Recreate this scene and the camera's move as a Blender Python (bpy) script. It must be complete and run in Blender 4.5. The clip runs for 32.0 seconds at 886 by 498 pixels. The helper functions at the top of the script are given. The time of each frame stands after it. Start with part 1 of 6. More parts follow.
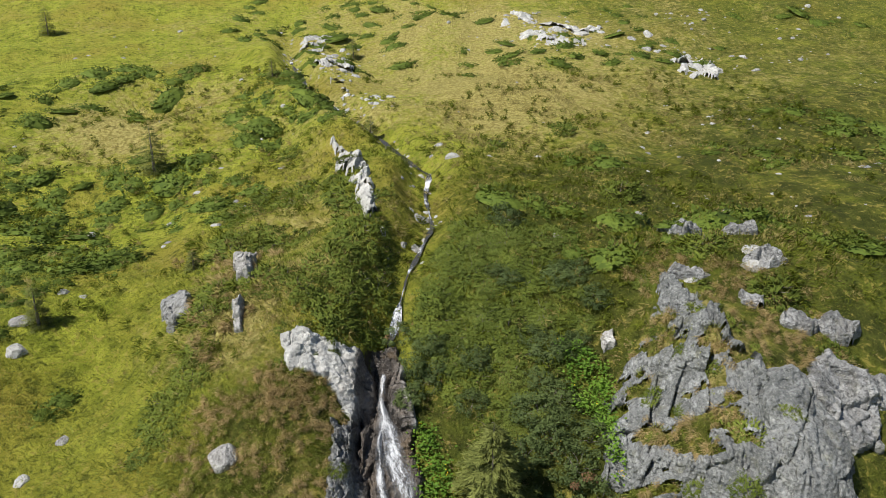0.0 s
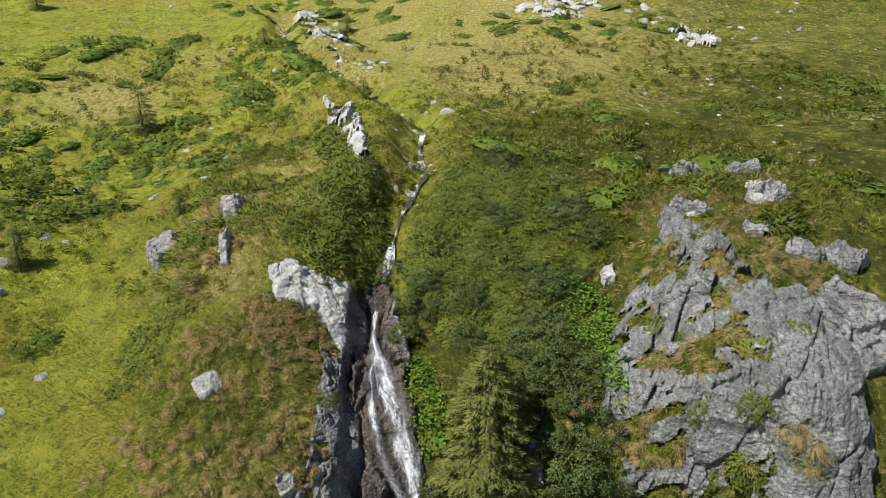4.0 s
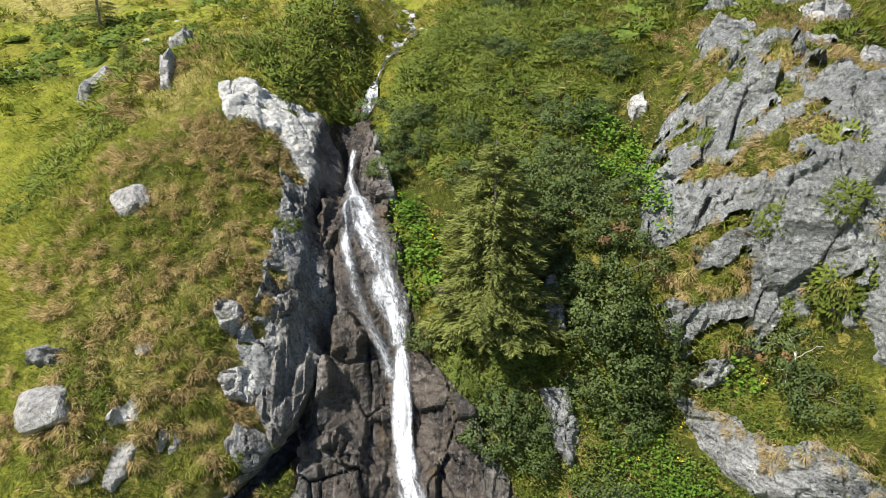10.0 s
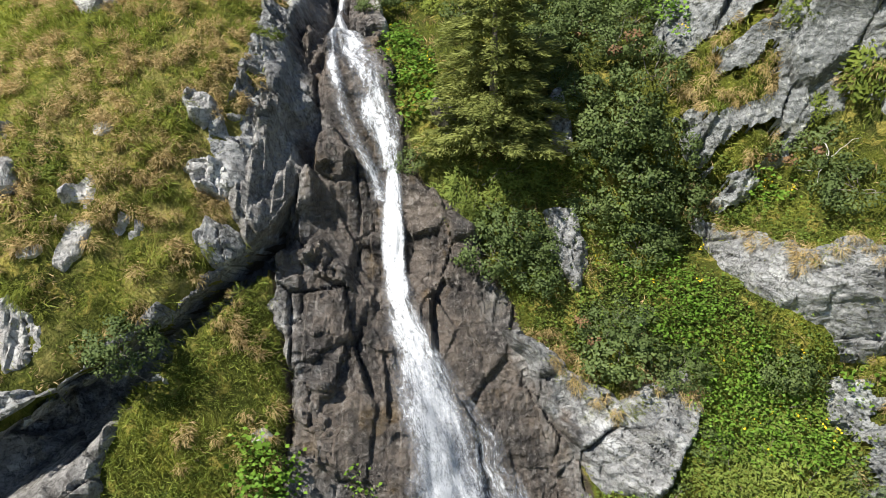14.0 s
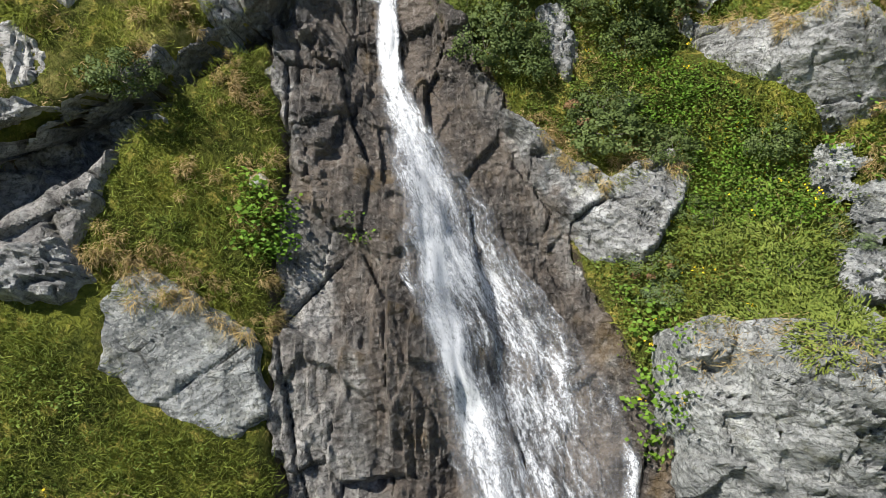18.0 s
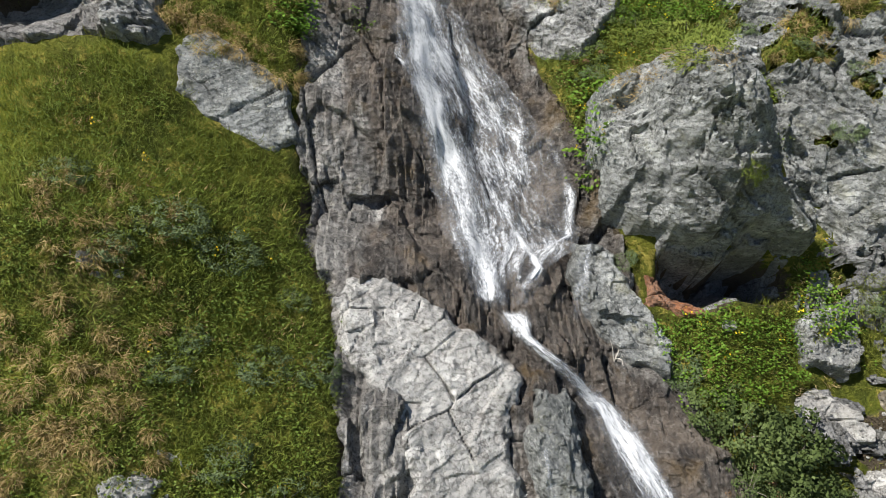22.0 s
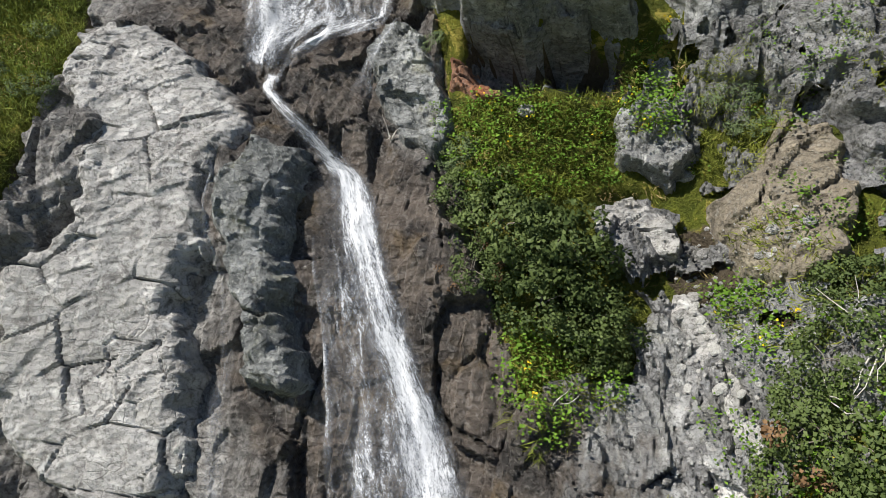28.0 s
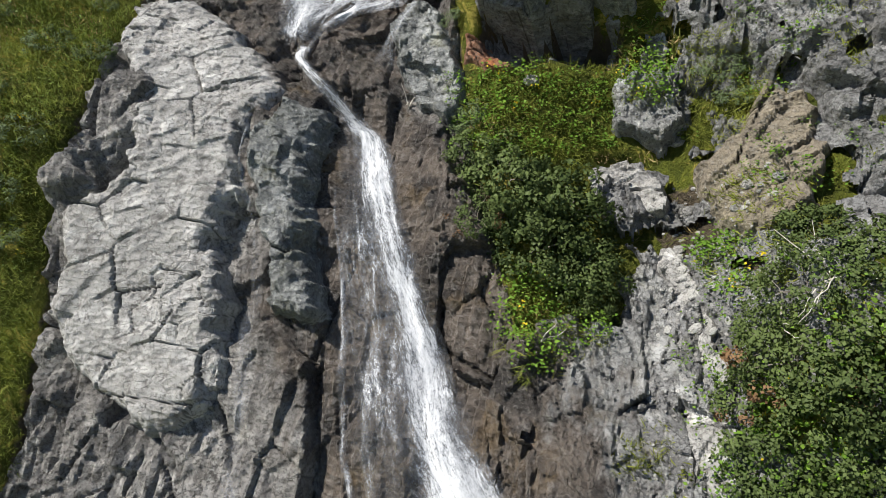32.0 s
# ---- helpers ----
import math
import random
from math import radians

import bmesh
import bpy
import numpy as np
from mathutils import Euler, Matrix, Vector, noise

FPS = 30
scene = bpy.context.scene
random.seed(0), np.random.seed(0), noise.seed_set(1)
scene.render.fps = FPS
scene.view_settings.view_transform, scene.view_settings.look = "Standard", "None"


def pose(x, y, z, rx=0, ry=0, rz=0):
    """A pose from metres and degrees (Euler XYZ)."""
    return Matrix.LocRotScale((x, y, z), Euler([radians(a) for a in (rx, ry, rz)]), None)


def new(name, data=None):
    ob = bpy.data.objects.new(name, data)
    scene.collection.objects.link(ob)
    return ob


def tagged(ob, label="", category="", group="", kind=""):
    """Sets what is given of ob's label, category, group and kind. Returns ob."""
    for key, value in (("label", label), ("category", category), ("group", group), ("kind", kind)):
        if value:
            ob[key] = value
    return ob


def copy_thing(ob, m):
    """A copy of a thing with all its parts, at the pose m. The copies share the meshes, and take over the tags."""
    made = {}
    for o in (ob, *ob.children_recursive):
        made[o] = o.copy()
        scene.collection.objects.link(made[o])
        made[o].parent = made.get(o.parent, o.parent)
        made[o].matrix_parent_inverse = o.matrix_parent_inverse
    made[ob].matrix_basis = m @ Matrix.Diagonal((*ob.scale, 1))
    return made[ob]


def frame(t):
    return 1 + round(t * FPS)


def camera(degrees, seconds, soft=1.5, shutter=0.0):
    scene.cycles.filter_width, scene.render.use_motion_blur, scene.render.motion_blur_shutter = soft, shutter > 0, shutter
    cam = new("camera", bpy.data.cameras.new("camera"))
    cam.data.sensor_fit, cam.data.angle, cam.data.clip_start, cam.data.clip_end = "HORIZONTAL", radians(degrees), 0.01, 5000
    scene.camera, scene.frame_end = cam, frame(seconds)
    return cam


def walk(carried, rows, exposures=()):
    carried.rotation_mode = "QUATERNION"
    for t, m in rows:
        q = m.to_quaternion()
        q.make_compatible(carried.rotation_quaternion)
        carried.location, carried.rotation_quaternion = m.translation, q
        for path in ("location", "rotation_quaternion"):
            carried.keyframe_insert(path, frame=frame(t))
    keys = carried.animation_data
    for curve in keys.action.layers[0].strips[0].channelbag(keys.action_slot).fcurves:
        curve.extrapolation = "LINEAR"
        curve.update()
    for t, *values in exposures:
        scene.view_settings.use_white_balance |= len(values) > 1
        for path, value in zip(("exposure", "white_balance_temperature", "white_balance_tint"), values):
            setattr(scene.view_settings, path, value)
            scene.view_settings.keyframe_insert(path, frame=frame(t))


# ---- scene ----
cam = camera(65.7, 32.0, 0.75)
METRES, EYE, TILT, LEAN, TURN = 50.0, 40.0, -19.2, 0.0, 0.0
ROWS = [
    (0.0, 0.0, 0.0, 0.0, 0.0, 0.0, -0.0),
    (0.5, 0.0003, 0.0021, -0.0063, -0.03, -0.0, 0.02),
    (1.0, 0.0005, 0.0043, -0.0127, -0.08, 0.02, 0.04),
    (1.5, 0.0006, 0.0066, -0.0197, -0.11, 0.03, 0.07),
    (2.0, 0.0009, 0.0093, -0.0275, -0.14, 0.03, 0.1),
    (2.5, 0.0009, 0.012, -0.0359, -0.18, 0.05, 0.13),
    (3.0, 0.0017, 0.0153, -0.0445, -0.19, 0.08, 0.15),
    (3.5, 0.0019, 0.0185, -0.0544, -0.23, 0.1, 0.18),
    (5.5, 0.0037, 0.038, -0.1051, -0.43, 0.17, 0.3),
    (6.0, 0.0042, 0.045, -0.117, -0.47, 0.15, 0.33),
    (6.5, 0.0049, 0.0534, -0.1285, -0.5, 0.15, 0.36),
    (7.0, 0.0055, 0.0627, -0.139, -0.5, 0.11, 0.39),
    (7.5, 0.0058, 0.0742, -0.1506, -0.54, 0.11, 0.41),
    (8.0, 0.0056, 0.0874, -0.1616, -0.57, 0.1, 0.43),
    (8.5, 0.006, 0.1019, -0.1713, -0.58, 0.08, 0.45),
    (9.0, 0.006, 0.1174, -0.1805, -0.6, 0.1, 0.47),
    (9.5, 0.0054, 0.1328, -0.1898, -0.61, 0.09, 0.49),
    (10.0, 0.0048, 0.1424, -0.2011, -0.56, 0.07, 0.5),
    (10.5, 0.0047, 0.1484, -0.2152, -0.53, 0.05, 0.47),
    (11.0, 0.0048, 0.1536, -0.2308, -0.48, 0.0, 0.48),
    (11.5, 0.0051, 0.1578, -0.2449, -0.47, 0.0, 0.48),
    (12.0, 0.0055, 0.1615, -0.2571, -0.47, -0.03, 0.48),
    (12.5, 0.0061, 0.1655, -0.2691, -0.49, -0.05, 0.49),
    (13.0, 0.0068, 0.1701, -0.282, -0.48, -0.04, 0.5),
    (13.5, 0.0072, 0.1751, -0.2956, -0.49, 0.0, 0.51),
    (14.0, 0.0076, 0.1797, -0.3077, -0.47, -0.02, 0.51),
    (14.5, 0.0085, 0.1841, -0.3203, -0.46, -0.04, 0.51),
    (16.5, 0.0101, 0.1941, -0.3754, -0.43, 0.02, 0.51),
    (17.0, 0.0104, 0.1894, -0.3911, -0.39, -0.01, 0.47),
    (17.5, 0.0105, 0.1812, -0.4071, -0.4, -0.01, 0.46),
    (18.0, 0.0106, 0.1702, -0.4234, -0.41, -0.04, 0.43),
    (18.5, 0.0108, 0.1569, -0.4406, -0.39, -0.05, 0.43),
    (19.0, 0.0112, 0.1418, -0.4577, -0.4, -0.13, 0.42),
    (19.5, 0.0114, 0.1261, -0.4756, -0.44, -0.13, 0.44),
    (20.0, 0.0124, 0.1115, -0.4929, -0.41, -0.12, 0.46),
    (20.5, 0.0136, 0.098, -0.5101, -0.37, -0.12, 0.46),
    (21.0, 0.0154, 0.0858, -0.5263, -0.33, -0.16, 0.44),
    (21.5, 0.0172, 0.0745, -0.5411, -0.33, -0.18, 0.45),
    (22.0, 0.0187, 0.0675, -0.5541, -0.41, -0.19, 0.44),
    (22.5, 0.0195, 0.0679, -0.5649, -0.28, -0.17, 0.44),
    (23.0, 0.0199, 0.0711, -0.5754, 0.02, -0.2, 0.43),
    (23.5, 0.0202, 0.0755, -0.586, 0.31, -0.25, 0.38),
    (24.0, 0.0236, 0.0803, -0.5968, 0.52, -0.34, 0.35),
    (24.5, 0.0339, 0.0849, -0.6073, 0.66, -0.41, 0.33),
    (25.0, 0.0512, 0.0897, -0.6177, 0.76, -0.43, 0.29),
    (25.5, 0.0745, 0.0941, -0.6273, 1.05, -0.47, 0.2),
    (26.0, 0.1004, 0.0981, -0.636, 1.68, -0.5, -0.05),
    (26.5, 0.1262, 0.1016, -0.6435, 2.26, -0.54, -0.27),
    (28.5, 0.2581, 0.1277, -0.6656, 18.28, -2.26, -5.67),
    (29.0, 0.2571, 0.1278, -0.67, 18.35, -1.86, -5.93),
    (29.5, 0.257, 0.1272, -0.6701, 18.42, -1.79, -5.97),
    (30.0, 0.2575, 0.1247, -0.6702, 18.52, -1.76, -6.02),
    (30.5, 0.259, 0.119, -0.672, 18.59, -1.84, -6.05),
    (31.0, 0.2616, 0.1113, -0.6755, 18.67, -1.92, -6.06),
    (31.5, 0.2651, 0.1014, -0.6789, 18.78, -2.09, -6.05),
    (32.0, 0.2682, 0.0937, -0.6819, 18.8, -2.18, -6.03),
]
walk(cam, [(t, pose(0, 0, EYE, TILT, LEAN, TURN) @ pose(METRES * x, METRES * y, METRES * z, 90 + pitch, roll, yaw)) for t, x, y, z, yaw, pitch, roll in ROWS], [(0.0, 0.47), (6.0, 0.57), (10.0, 0.95), (13.0, 1.12), (17.0, 1.02), (20.0, 0.86), (26.0, 0.74), (32.0, 0.74)])

# ---- world and sun ----
SUN_TRAVEL = Vector((0.50, 0.34, -0.80)).normalized()
world = bpy.data.worlds.new("sky")
world.use_nodes = True
scene.world = world
wn = world.node_tree
sky = wn.nodes.new("ShaderNodeTexSky")
sky.sky_type, sky.sun_disc = "NISHITA", False
sky.sun_elevation = math.asin(-SUN_TRAVEL.z)
sky.sun_rotation = math.atan2(-SUN_TRAVEL.x, -SUN_TRAVEL.y)
sky.altitude = 1900
back = wn.nodes["Background"]
back.inputs["Strength"].default_value = 0.072
wn.links.new(sky.outputs[0], back.inputs["Color"])
sun = new("sun", bpy.data.lights.new("sun", "SUN"))
sun.data.energy, sun.data.angle, sun.data.color = 5.0, radians(0.53), (1.0, 0.955, 0.88)
sun.matrix_world = Matrix.LocRotScale((0, 0, 90), SUN_TRAVEL.to_track_quat("-Z", "Y"), None)


# ---- materials ----
class Mat:
    """A node material under construction: n() adds a node, the rest are short cuts."""

    def __init__(self, name):
        self.m = bpy.data.materials.new(name)
        self.m.use_nodes = True
        self.t = self.m.node_tree
        self.b = self.t.nodes["Principled BSDF"]
        self.out = self.t.nodes["Material Output"]
        self.co = self.n("ShaderNodeTexCoord").outputs["Object"]

    def n(self, kind, **sets):
        node = self.t.nodes.new(kind)
        for k, v in sets.items():
            setattr(node, k, v)
        return node

    def put(self, value, socket):
        if isinstance(value, bpy.types.NodeSocket):
            self.t.links.new(value, socket)
        else:
            socket.default_value = value

    def noise(self, scale, detail=4.0, rough=0.55, vec=None, stretch=None, distortion=0.0):
        v = vec or self.co
        if stretch:
            mp = self.n("ShaderNodeMapping")
            mp.inputs["Scale"].default_value = stretch
            self.t.links.new(v, mp.inputs[0])
            v = mp.outputs[0]
        t = self.n("ShaderNodeTexNoise")
        t.inputs["Scale"].default_value, t.inputs["Detail"].default_value = scale, detail
        t.inputs["Roughness"].default_value, t.inputs["Distortion"].default_value = rough, distortion
        self.t.links.new(v, t.inputs["Vector"])
        return t.outputs["Fac"]

    def ridged(self, scale, detail=7.0, stretch=None):
        """Noise with sharp crests, as of split stone."""
        v = self.co
        if stretch:
            mp = self.n("ShaderNodeMapping")
            mp.inputs["Scale"].default_value, mp.inputs["Rotation"].default_value = stretch, (0.5, 0.3, 0.7)
            self.t.links.new(v, mp.inputs[0])
            v = mp.outputs[0]
        t = self.n("ShaderNodeTexNoise", noise_type="RIDGED_MULTIFRACTAL", normalize=True)
        t.inputs["Scale"].default_value, t.inputs["Detail"].default_value, t.inputs["Roughness"].default_value = scale, detail, 0.62
        self.t.links.new(v, t.inputs["Vector"])
        return t.outputs["Fac"]

    def cell(self, scale, feature="F1", stretch=None, warp=None, amount=0.0):
        v = self.co
        if warp:
            t = self.n("ShaderNodeTexNoise")
            t.inputs["Scale"].default_value, t.inputs["Detail"].default_value = 1.3, 5.0
            k = self.n("ShaderNodeVectorMath", operation="SCALE")
            k.inputs["Scale"].default_value = amount * 2
            self.t.links.new(v, t.inputs["Vector"])
            self.t.links.new(t.outputs["Color"], k.inputs[0])
            self.t.links.new(v, warp.inputs[0])
            self.t.links.new(k.outputs[0], warp.inputs[1])
            v = warp.outputs[0]
        if stretch:
            mp = self.n("ShaderNodeMapping")
            mp.inputs["Scale"].default_value = stretch
            mp.inputs["Rotation"].default_value = (0.4, 0.5, 0.6)
            self.t.links.new(v, mp.inputs[0])
            v = mp.outputs[0]
        t = self.n("ShaderNodeTexVoronoi", feature=feature)
        t.inputs["Scale"].default_value = scale
        self.t.links.new(v, t.inputs["Vector"])
        return t.outputs["Distance"]

    def ramp(self, fac, lo, hi, a=0.0, b=1.0):
        r = self.n("ShaderNodeMapRange", interpolation_type="SMOOTHSTEP")
        self.put(fac, r.inputs[0])
        for i, v in enumerate((lo, hi, a, b)):
            r.inputs[1 + i].default_value = v
        return r.outputs[0]

    def mix(self, fac, a, b):
        m = self.n("ShaderNodeMix", data_type="RGBA")
        self.put(fac, m.inputs[0])
        for v, s in ((a, m.inputs[6]), (b, m.inputs[7])):
            self.put((*v, 1.0) if isinstance(v, tuple) else v, s)
        return m.outputs[2]

    def math(self, op, a, b=0.0):
        m = self.n("ShaderNodeMath", operation=op)
        self.put(a, m.inputs[0])
        self.put(b, m.inputs[1])
        return m.outputs[0]

    def attr(self, name):
        return self.n("ShaderNodeAttribute", attribute_name=name).outputs["Fac"]

    def bump(self, height, strength, distance):
        b = self.n("ShaderNodeBump")
        b.inputs["Strength"].default_value, b.inputs["Distance"].default_value = strength, distance
        self.t.links.new(height, b.inputs["Height"])
        return b.outputs[0]

    def done(self, color, rough=0.8, normal=None, spec=0.3):
        self.put((*color, 1.0) if isinstance(color, tuple) else color, self.b.inputs["Base Color"])
        self.put(rough, self.b.inputs["Roughness"])
        self.b.inputs["Specular IOR Level"].default_value = spec
        if normal:
            self.t.links.new(normal, self.b.inputs["Normal"])
        return self.m


def rock_material(name, light, mid, dark, lichen=0.5, moss=0.0, rust=0.0, fine=1.0, chipped=1.0):
    m = Mat(name)
    big, small, grit = m.noise(0.5, 6, 0.6), m.noise(2.2, 8, 0.68, distortion=0.8), m.noise(11, 7, 0.75)
    fleck = m.noise(5.5, 8, 0.72, distortion=1.2)
    c = m.mix(m.ramp(m.math("ADD", m.math("MULTIPLY", big, 0.5), m.math("MULTIPLY", m.noise(1.6, 7, 0.7), 0.5)), 0.42, 0.58), mid, light)
    c = m.mix(m.math("MULTIPLY", m.ramp(small, 0.46, 0.32), 0.8), c, dark)
    c = m.mix(m.math("MULTIPLY", m.ramp(fleck, 0.47, 0.36), 0.75), c, dark)
    c = m.mix(m.math("MULTIPLY", m.ramp(grit, 0.50, 0.38), 0.7), c, dark)
    stain = m.noise(1.4, 6, 0.65, stretch=(1.7, 1.2, 0.22))
    c = m.mix(m.math("MULTIPLY", m.ramp(stain, 0.54, 0.68), 0.65), c, dark)
    spots = m.math("MULTIPLY", m.ramp(m.noise(9, 7, 0.8, distortion=0.5), 0.53, 0.60), lichen)
    c = m.mix(spots, c, (0.56, 0.57, 0.53))
    if moss:
        c = m.mix(m.math("MULTIPLY", m.ramp(m.noise(1.1, 7, 0.72), 0.54, 0.66), moss), c, (0.20, 0.19, 0.07))
    if rust:
        c = m.mix(m.math("MULTIPLY", m.ramp(m.noise(0.9, 5, 0.6), 0.48, 0.60), rust), c, (0.42, 0.15, 0.055))
    crack = m.cell(2.6, "DISTANCE_TO_EDGE", (1.0, 1.0, 2.2), m.n("ShaderNodeVectorMath", operation="ADD"), 0.13)
    hair = m.cell(6.5, "DISTANCE_TO_EDGE", (1.6, 1.0, 1.0), m.n("ShaderNodeVectorMath", operation="ADD"), 0.1)
    where = m.ramp(m.noise(0.9, 4, 0.6), 0.45, 0.60)
    c = m.mix(m.math("MULTIPLY", m.ramp(crack, 0.030, 0.004), m.math("MULTIPLY", where, 0.4)), c, dark)
    c = m.mix(m.math("MULTIPLY", m.ramp(hair, 0.03, 0.002), m.ramp(m.noise(1.7, 4, 0.6), 0.56, 0.68, 0.0, 0.25)), c, dark)
    chips, plates = m.ridged(1.5, 8.0, (1.0, 1.0, 1.7)), m.cell(3.4, "F1", (1.0, 1.4, 2.0), m.n("ShaderNodeVectorMath", operation="ADD"), 0.12)
    c = m.mix(m.math("MULTIPLY", m.ramp(chips, 0.22, 0.08), 0.3), c, dark)
    c = m.mix(m.math("MULTIPLY", m.ramp(chips, 0.40, 0.70), 0.35*chipped), c, tuple(min(0.8, 1.25*v) for v in light))
    c = m.mix(m.math("MULTIPLY", m.n("ShaderNodeObjectInfo").outputs["Random"], 0.3), c, tuple(0.7*v for v in mid))
    wet = m.attr("wet")
    wetted = m.mix(m.ramp(m.noise(0.8, 6, 0.65), 0.38, 0.62), (0.028, 0.024, 0.022), (0.120, 0.098, 0.080))
    wetted = m.mix(m.math("MULTIPLY", m.ramp(fleck, 0.53, 0.61), 0.6), wetted, (0.24, 0.22, 0.20))
    wetted = m.mix(m.math("MULTIPLY", m.ramp(m.noise(0.55, 5, 0.6), 0.56, 0.66), 0.5), wetted, (0.13, 0.085, 0.035))
    edge = m.ramp(m.math("ADD", wet, m.math("MULTIPLY", m.math("SUBTRACT", m.noise(1.0, 7, 0.7, stretch=(1.0, 0.5, 0.4)), 0.5), 1.5)), 0.30, 0.62)
    c = m.mix(m.math("MULTIPLY", edge, 0.92), c, wetted)
    # Joints coloured near black: soil, and the shadow of the open cracks.
    c = m.mix(m.math("MULTIPLY", m.ramp(m.math("ADD", m.attr("joint"), m.math("MULTIPLY", m.math("SUBTRACT", grit, 0.5), 0.8)), 0.45, 0.8), 0.65), c, (0.028, 0.026, 0.020))
    h = m.math("ADD", m.math("MULTIPLY", small, 1.2), m.math("ADD", m.math("MULTIPLY", fleck, 0.6), m.math("ADD", m.math("MULTIPLY", m.math("MULTIPLY", m.ramp(crack, 0.0, 0.05), where), 0.25), m.math("MULTIPLY", grit, 0.6))))
    h = m.math("ADD", m.math("MULTIPLY", h, 0.7), m.math("ADD", m.math("MULTIPLY", chips, 0.55*chipped), m.math("MULTIPLY", plates, 0.6)))
    rough = m.math("ADD", m.ramp(edge, 0.0, 1.0, 0.88, 0.26), m.ramp(grit, 0.4, 0.6, 0.0, 0.12))
    return m.done(c, rough, m.bump(h, 1.0 * fine, 0.20))


def ground_material():
    m = Mat("meadow_ground")
    big, mid, fine = m.noise(0.10, 4, 0.55), m.noise(0.75, 5, 0.62), m.noise(7.0, 5, 0.72)
    blades = m.noise(26, 3, 0.7, stretch=(1.0, 1.0, 0.35))
    g = m.mix(m.ramp(mid, 0.35, 0.65), (0.250, 0.305, 0.026), (0.455, 0.485, 0.055))
    g = m.mix(m.math("MULTIPLY", m.ramp(big, 0.42, 0.72), 0.75), g, (0.38, 0.31, 0.050))
    # Darker green of lush grass; also paints cloud shade and shadowed grass bases.
    lush = m.mix(m.ramp(mid, 0.35, 0.65), (0.055, 0.066, 0.010), (0.112, 0.126, 0.018))
    g = m.mix(m.math("MULTIPLY", m.attr("lush"), m.ramp(m.noise(0.3, 4, 0.6), 0.25, 0.6, 0.55, 1.0)), g, lush)
    g = m.mix(m.math("MULTIPLY", m.ramp(fine, 0.50, 0.30), 0.65), g, (0.045, 0.060, 0.010))
    g = m.mix(m.math("MULTIPLY", m.ramp(blades, 0.55, 0.75), 0.35), g, (0.34, 0.32, 0.09))
    straw = m.mix(m.ramp(m.noise(3.0, 5, 0.7), 0.38, 0.62), (0.33, 0.265, 0.080), (0.60, 0.51, 0.185))
    dry = m.ramp(m.math("ADD", m.attr("dry"), m.math("MULTIPLY", m.math("SUBTRACT", m.noise(1.4, 5, 0.65), 0.5), 1.3)), 0.28, 0.75)
    tuft = m.math("ADD", m.math("MULTIPLY", m.noise(2.3, 5, 0.7, distortion=0.6), 0.6), m.math("MULTIPLY", m.noise(0.9, 5, 0.7, distortion=0.8), 0.4))
    g = m.mix(m.math("MULTIPLY", m.ramp(tuft, 0.49, 0.40), 0.72), g, (0.060, 0.078, 0.010))
    g = m.mix(m.math("MULTIPLY", m.ramp(tuft, 0.53, 0.60), 0.75), g, (0.44, 0.37, 0.085))
    c = m.mix(m.math("MULTIPLY", dry, 0.85), g, straw)
    # Earth of gully and scree; also painted into hollows as their shade.
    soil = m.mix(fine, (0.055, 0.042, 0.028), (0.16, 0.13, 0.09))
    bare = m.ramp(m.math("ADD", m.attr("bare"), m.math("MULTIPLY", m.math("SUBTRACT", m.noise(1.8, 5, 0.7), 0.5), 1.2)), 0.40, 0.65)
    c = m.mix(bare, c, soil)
    h = m.math("ADD", m.math("MULTIPLY", fine, 1.0), m.math("ADD", m.math("MULTIPLY", tuft, 3.0), m.math("MULTIPLY", blades, 0.6)))
    return m.done(c, 0.9, m.bump(h, 1.0, 0.32), 0.15)


def leaf_material(name, dark, light, gloss=0.45, glow=0.25):
    """Leaves: colour varies from leaf to leaf and from plant to plant; some light passes through."""
    m = Mat(name)
    isl = m.n("ShaderNodeNewGeometry").outputs["Random Per Island"]
    obj = m.n("ShaderNodeObjectInfo").outputs["Random"]
    drift = m.ramp(m.noise(0.55, 4, 0.6, vec=m.n("ShaderNodeNewGeometry").outputs["Position"]), 0.3, 0.7)
    c = m.mix(m.math("ADD", m.math("MULTIPLY", isl, 0.6), m.math("MULTIPLY", drift, 0.4)), dark, light)
    c = m.mix(m.math("MULTIPLY", obj, 0.35), c, tuple(0.62 * a + 0.1 * b for a, b in zip(dark, light)))
    m.done(c, gloss + 0.15, None, 0.18)
    tr = m.n("ShaderNodeBsdfTranslucent")
    m.t.links.new(c, tr.inputs[0])
    mx = m.n("ShaderNodeMixShader")
    mx.inputs[0].default_value = glow
    m.t.links.new(m.b.outputs[0], mx.inputs[1])
    m.t.links.new(tr.outputs[0], mx.inputs[2])
    m.t.links.new(mx.outputs[0], m.out.inputs[0])
    return m.m


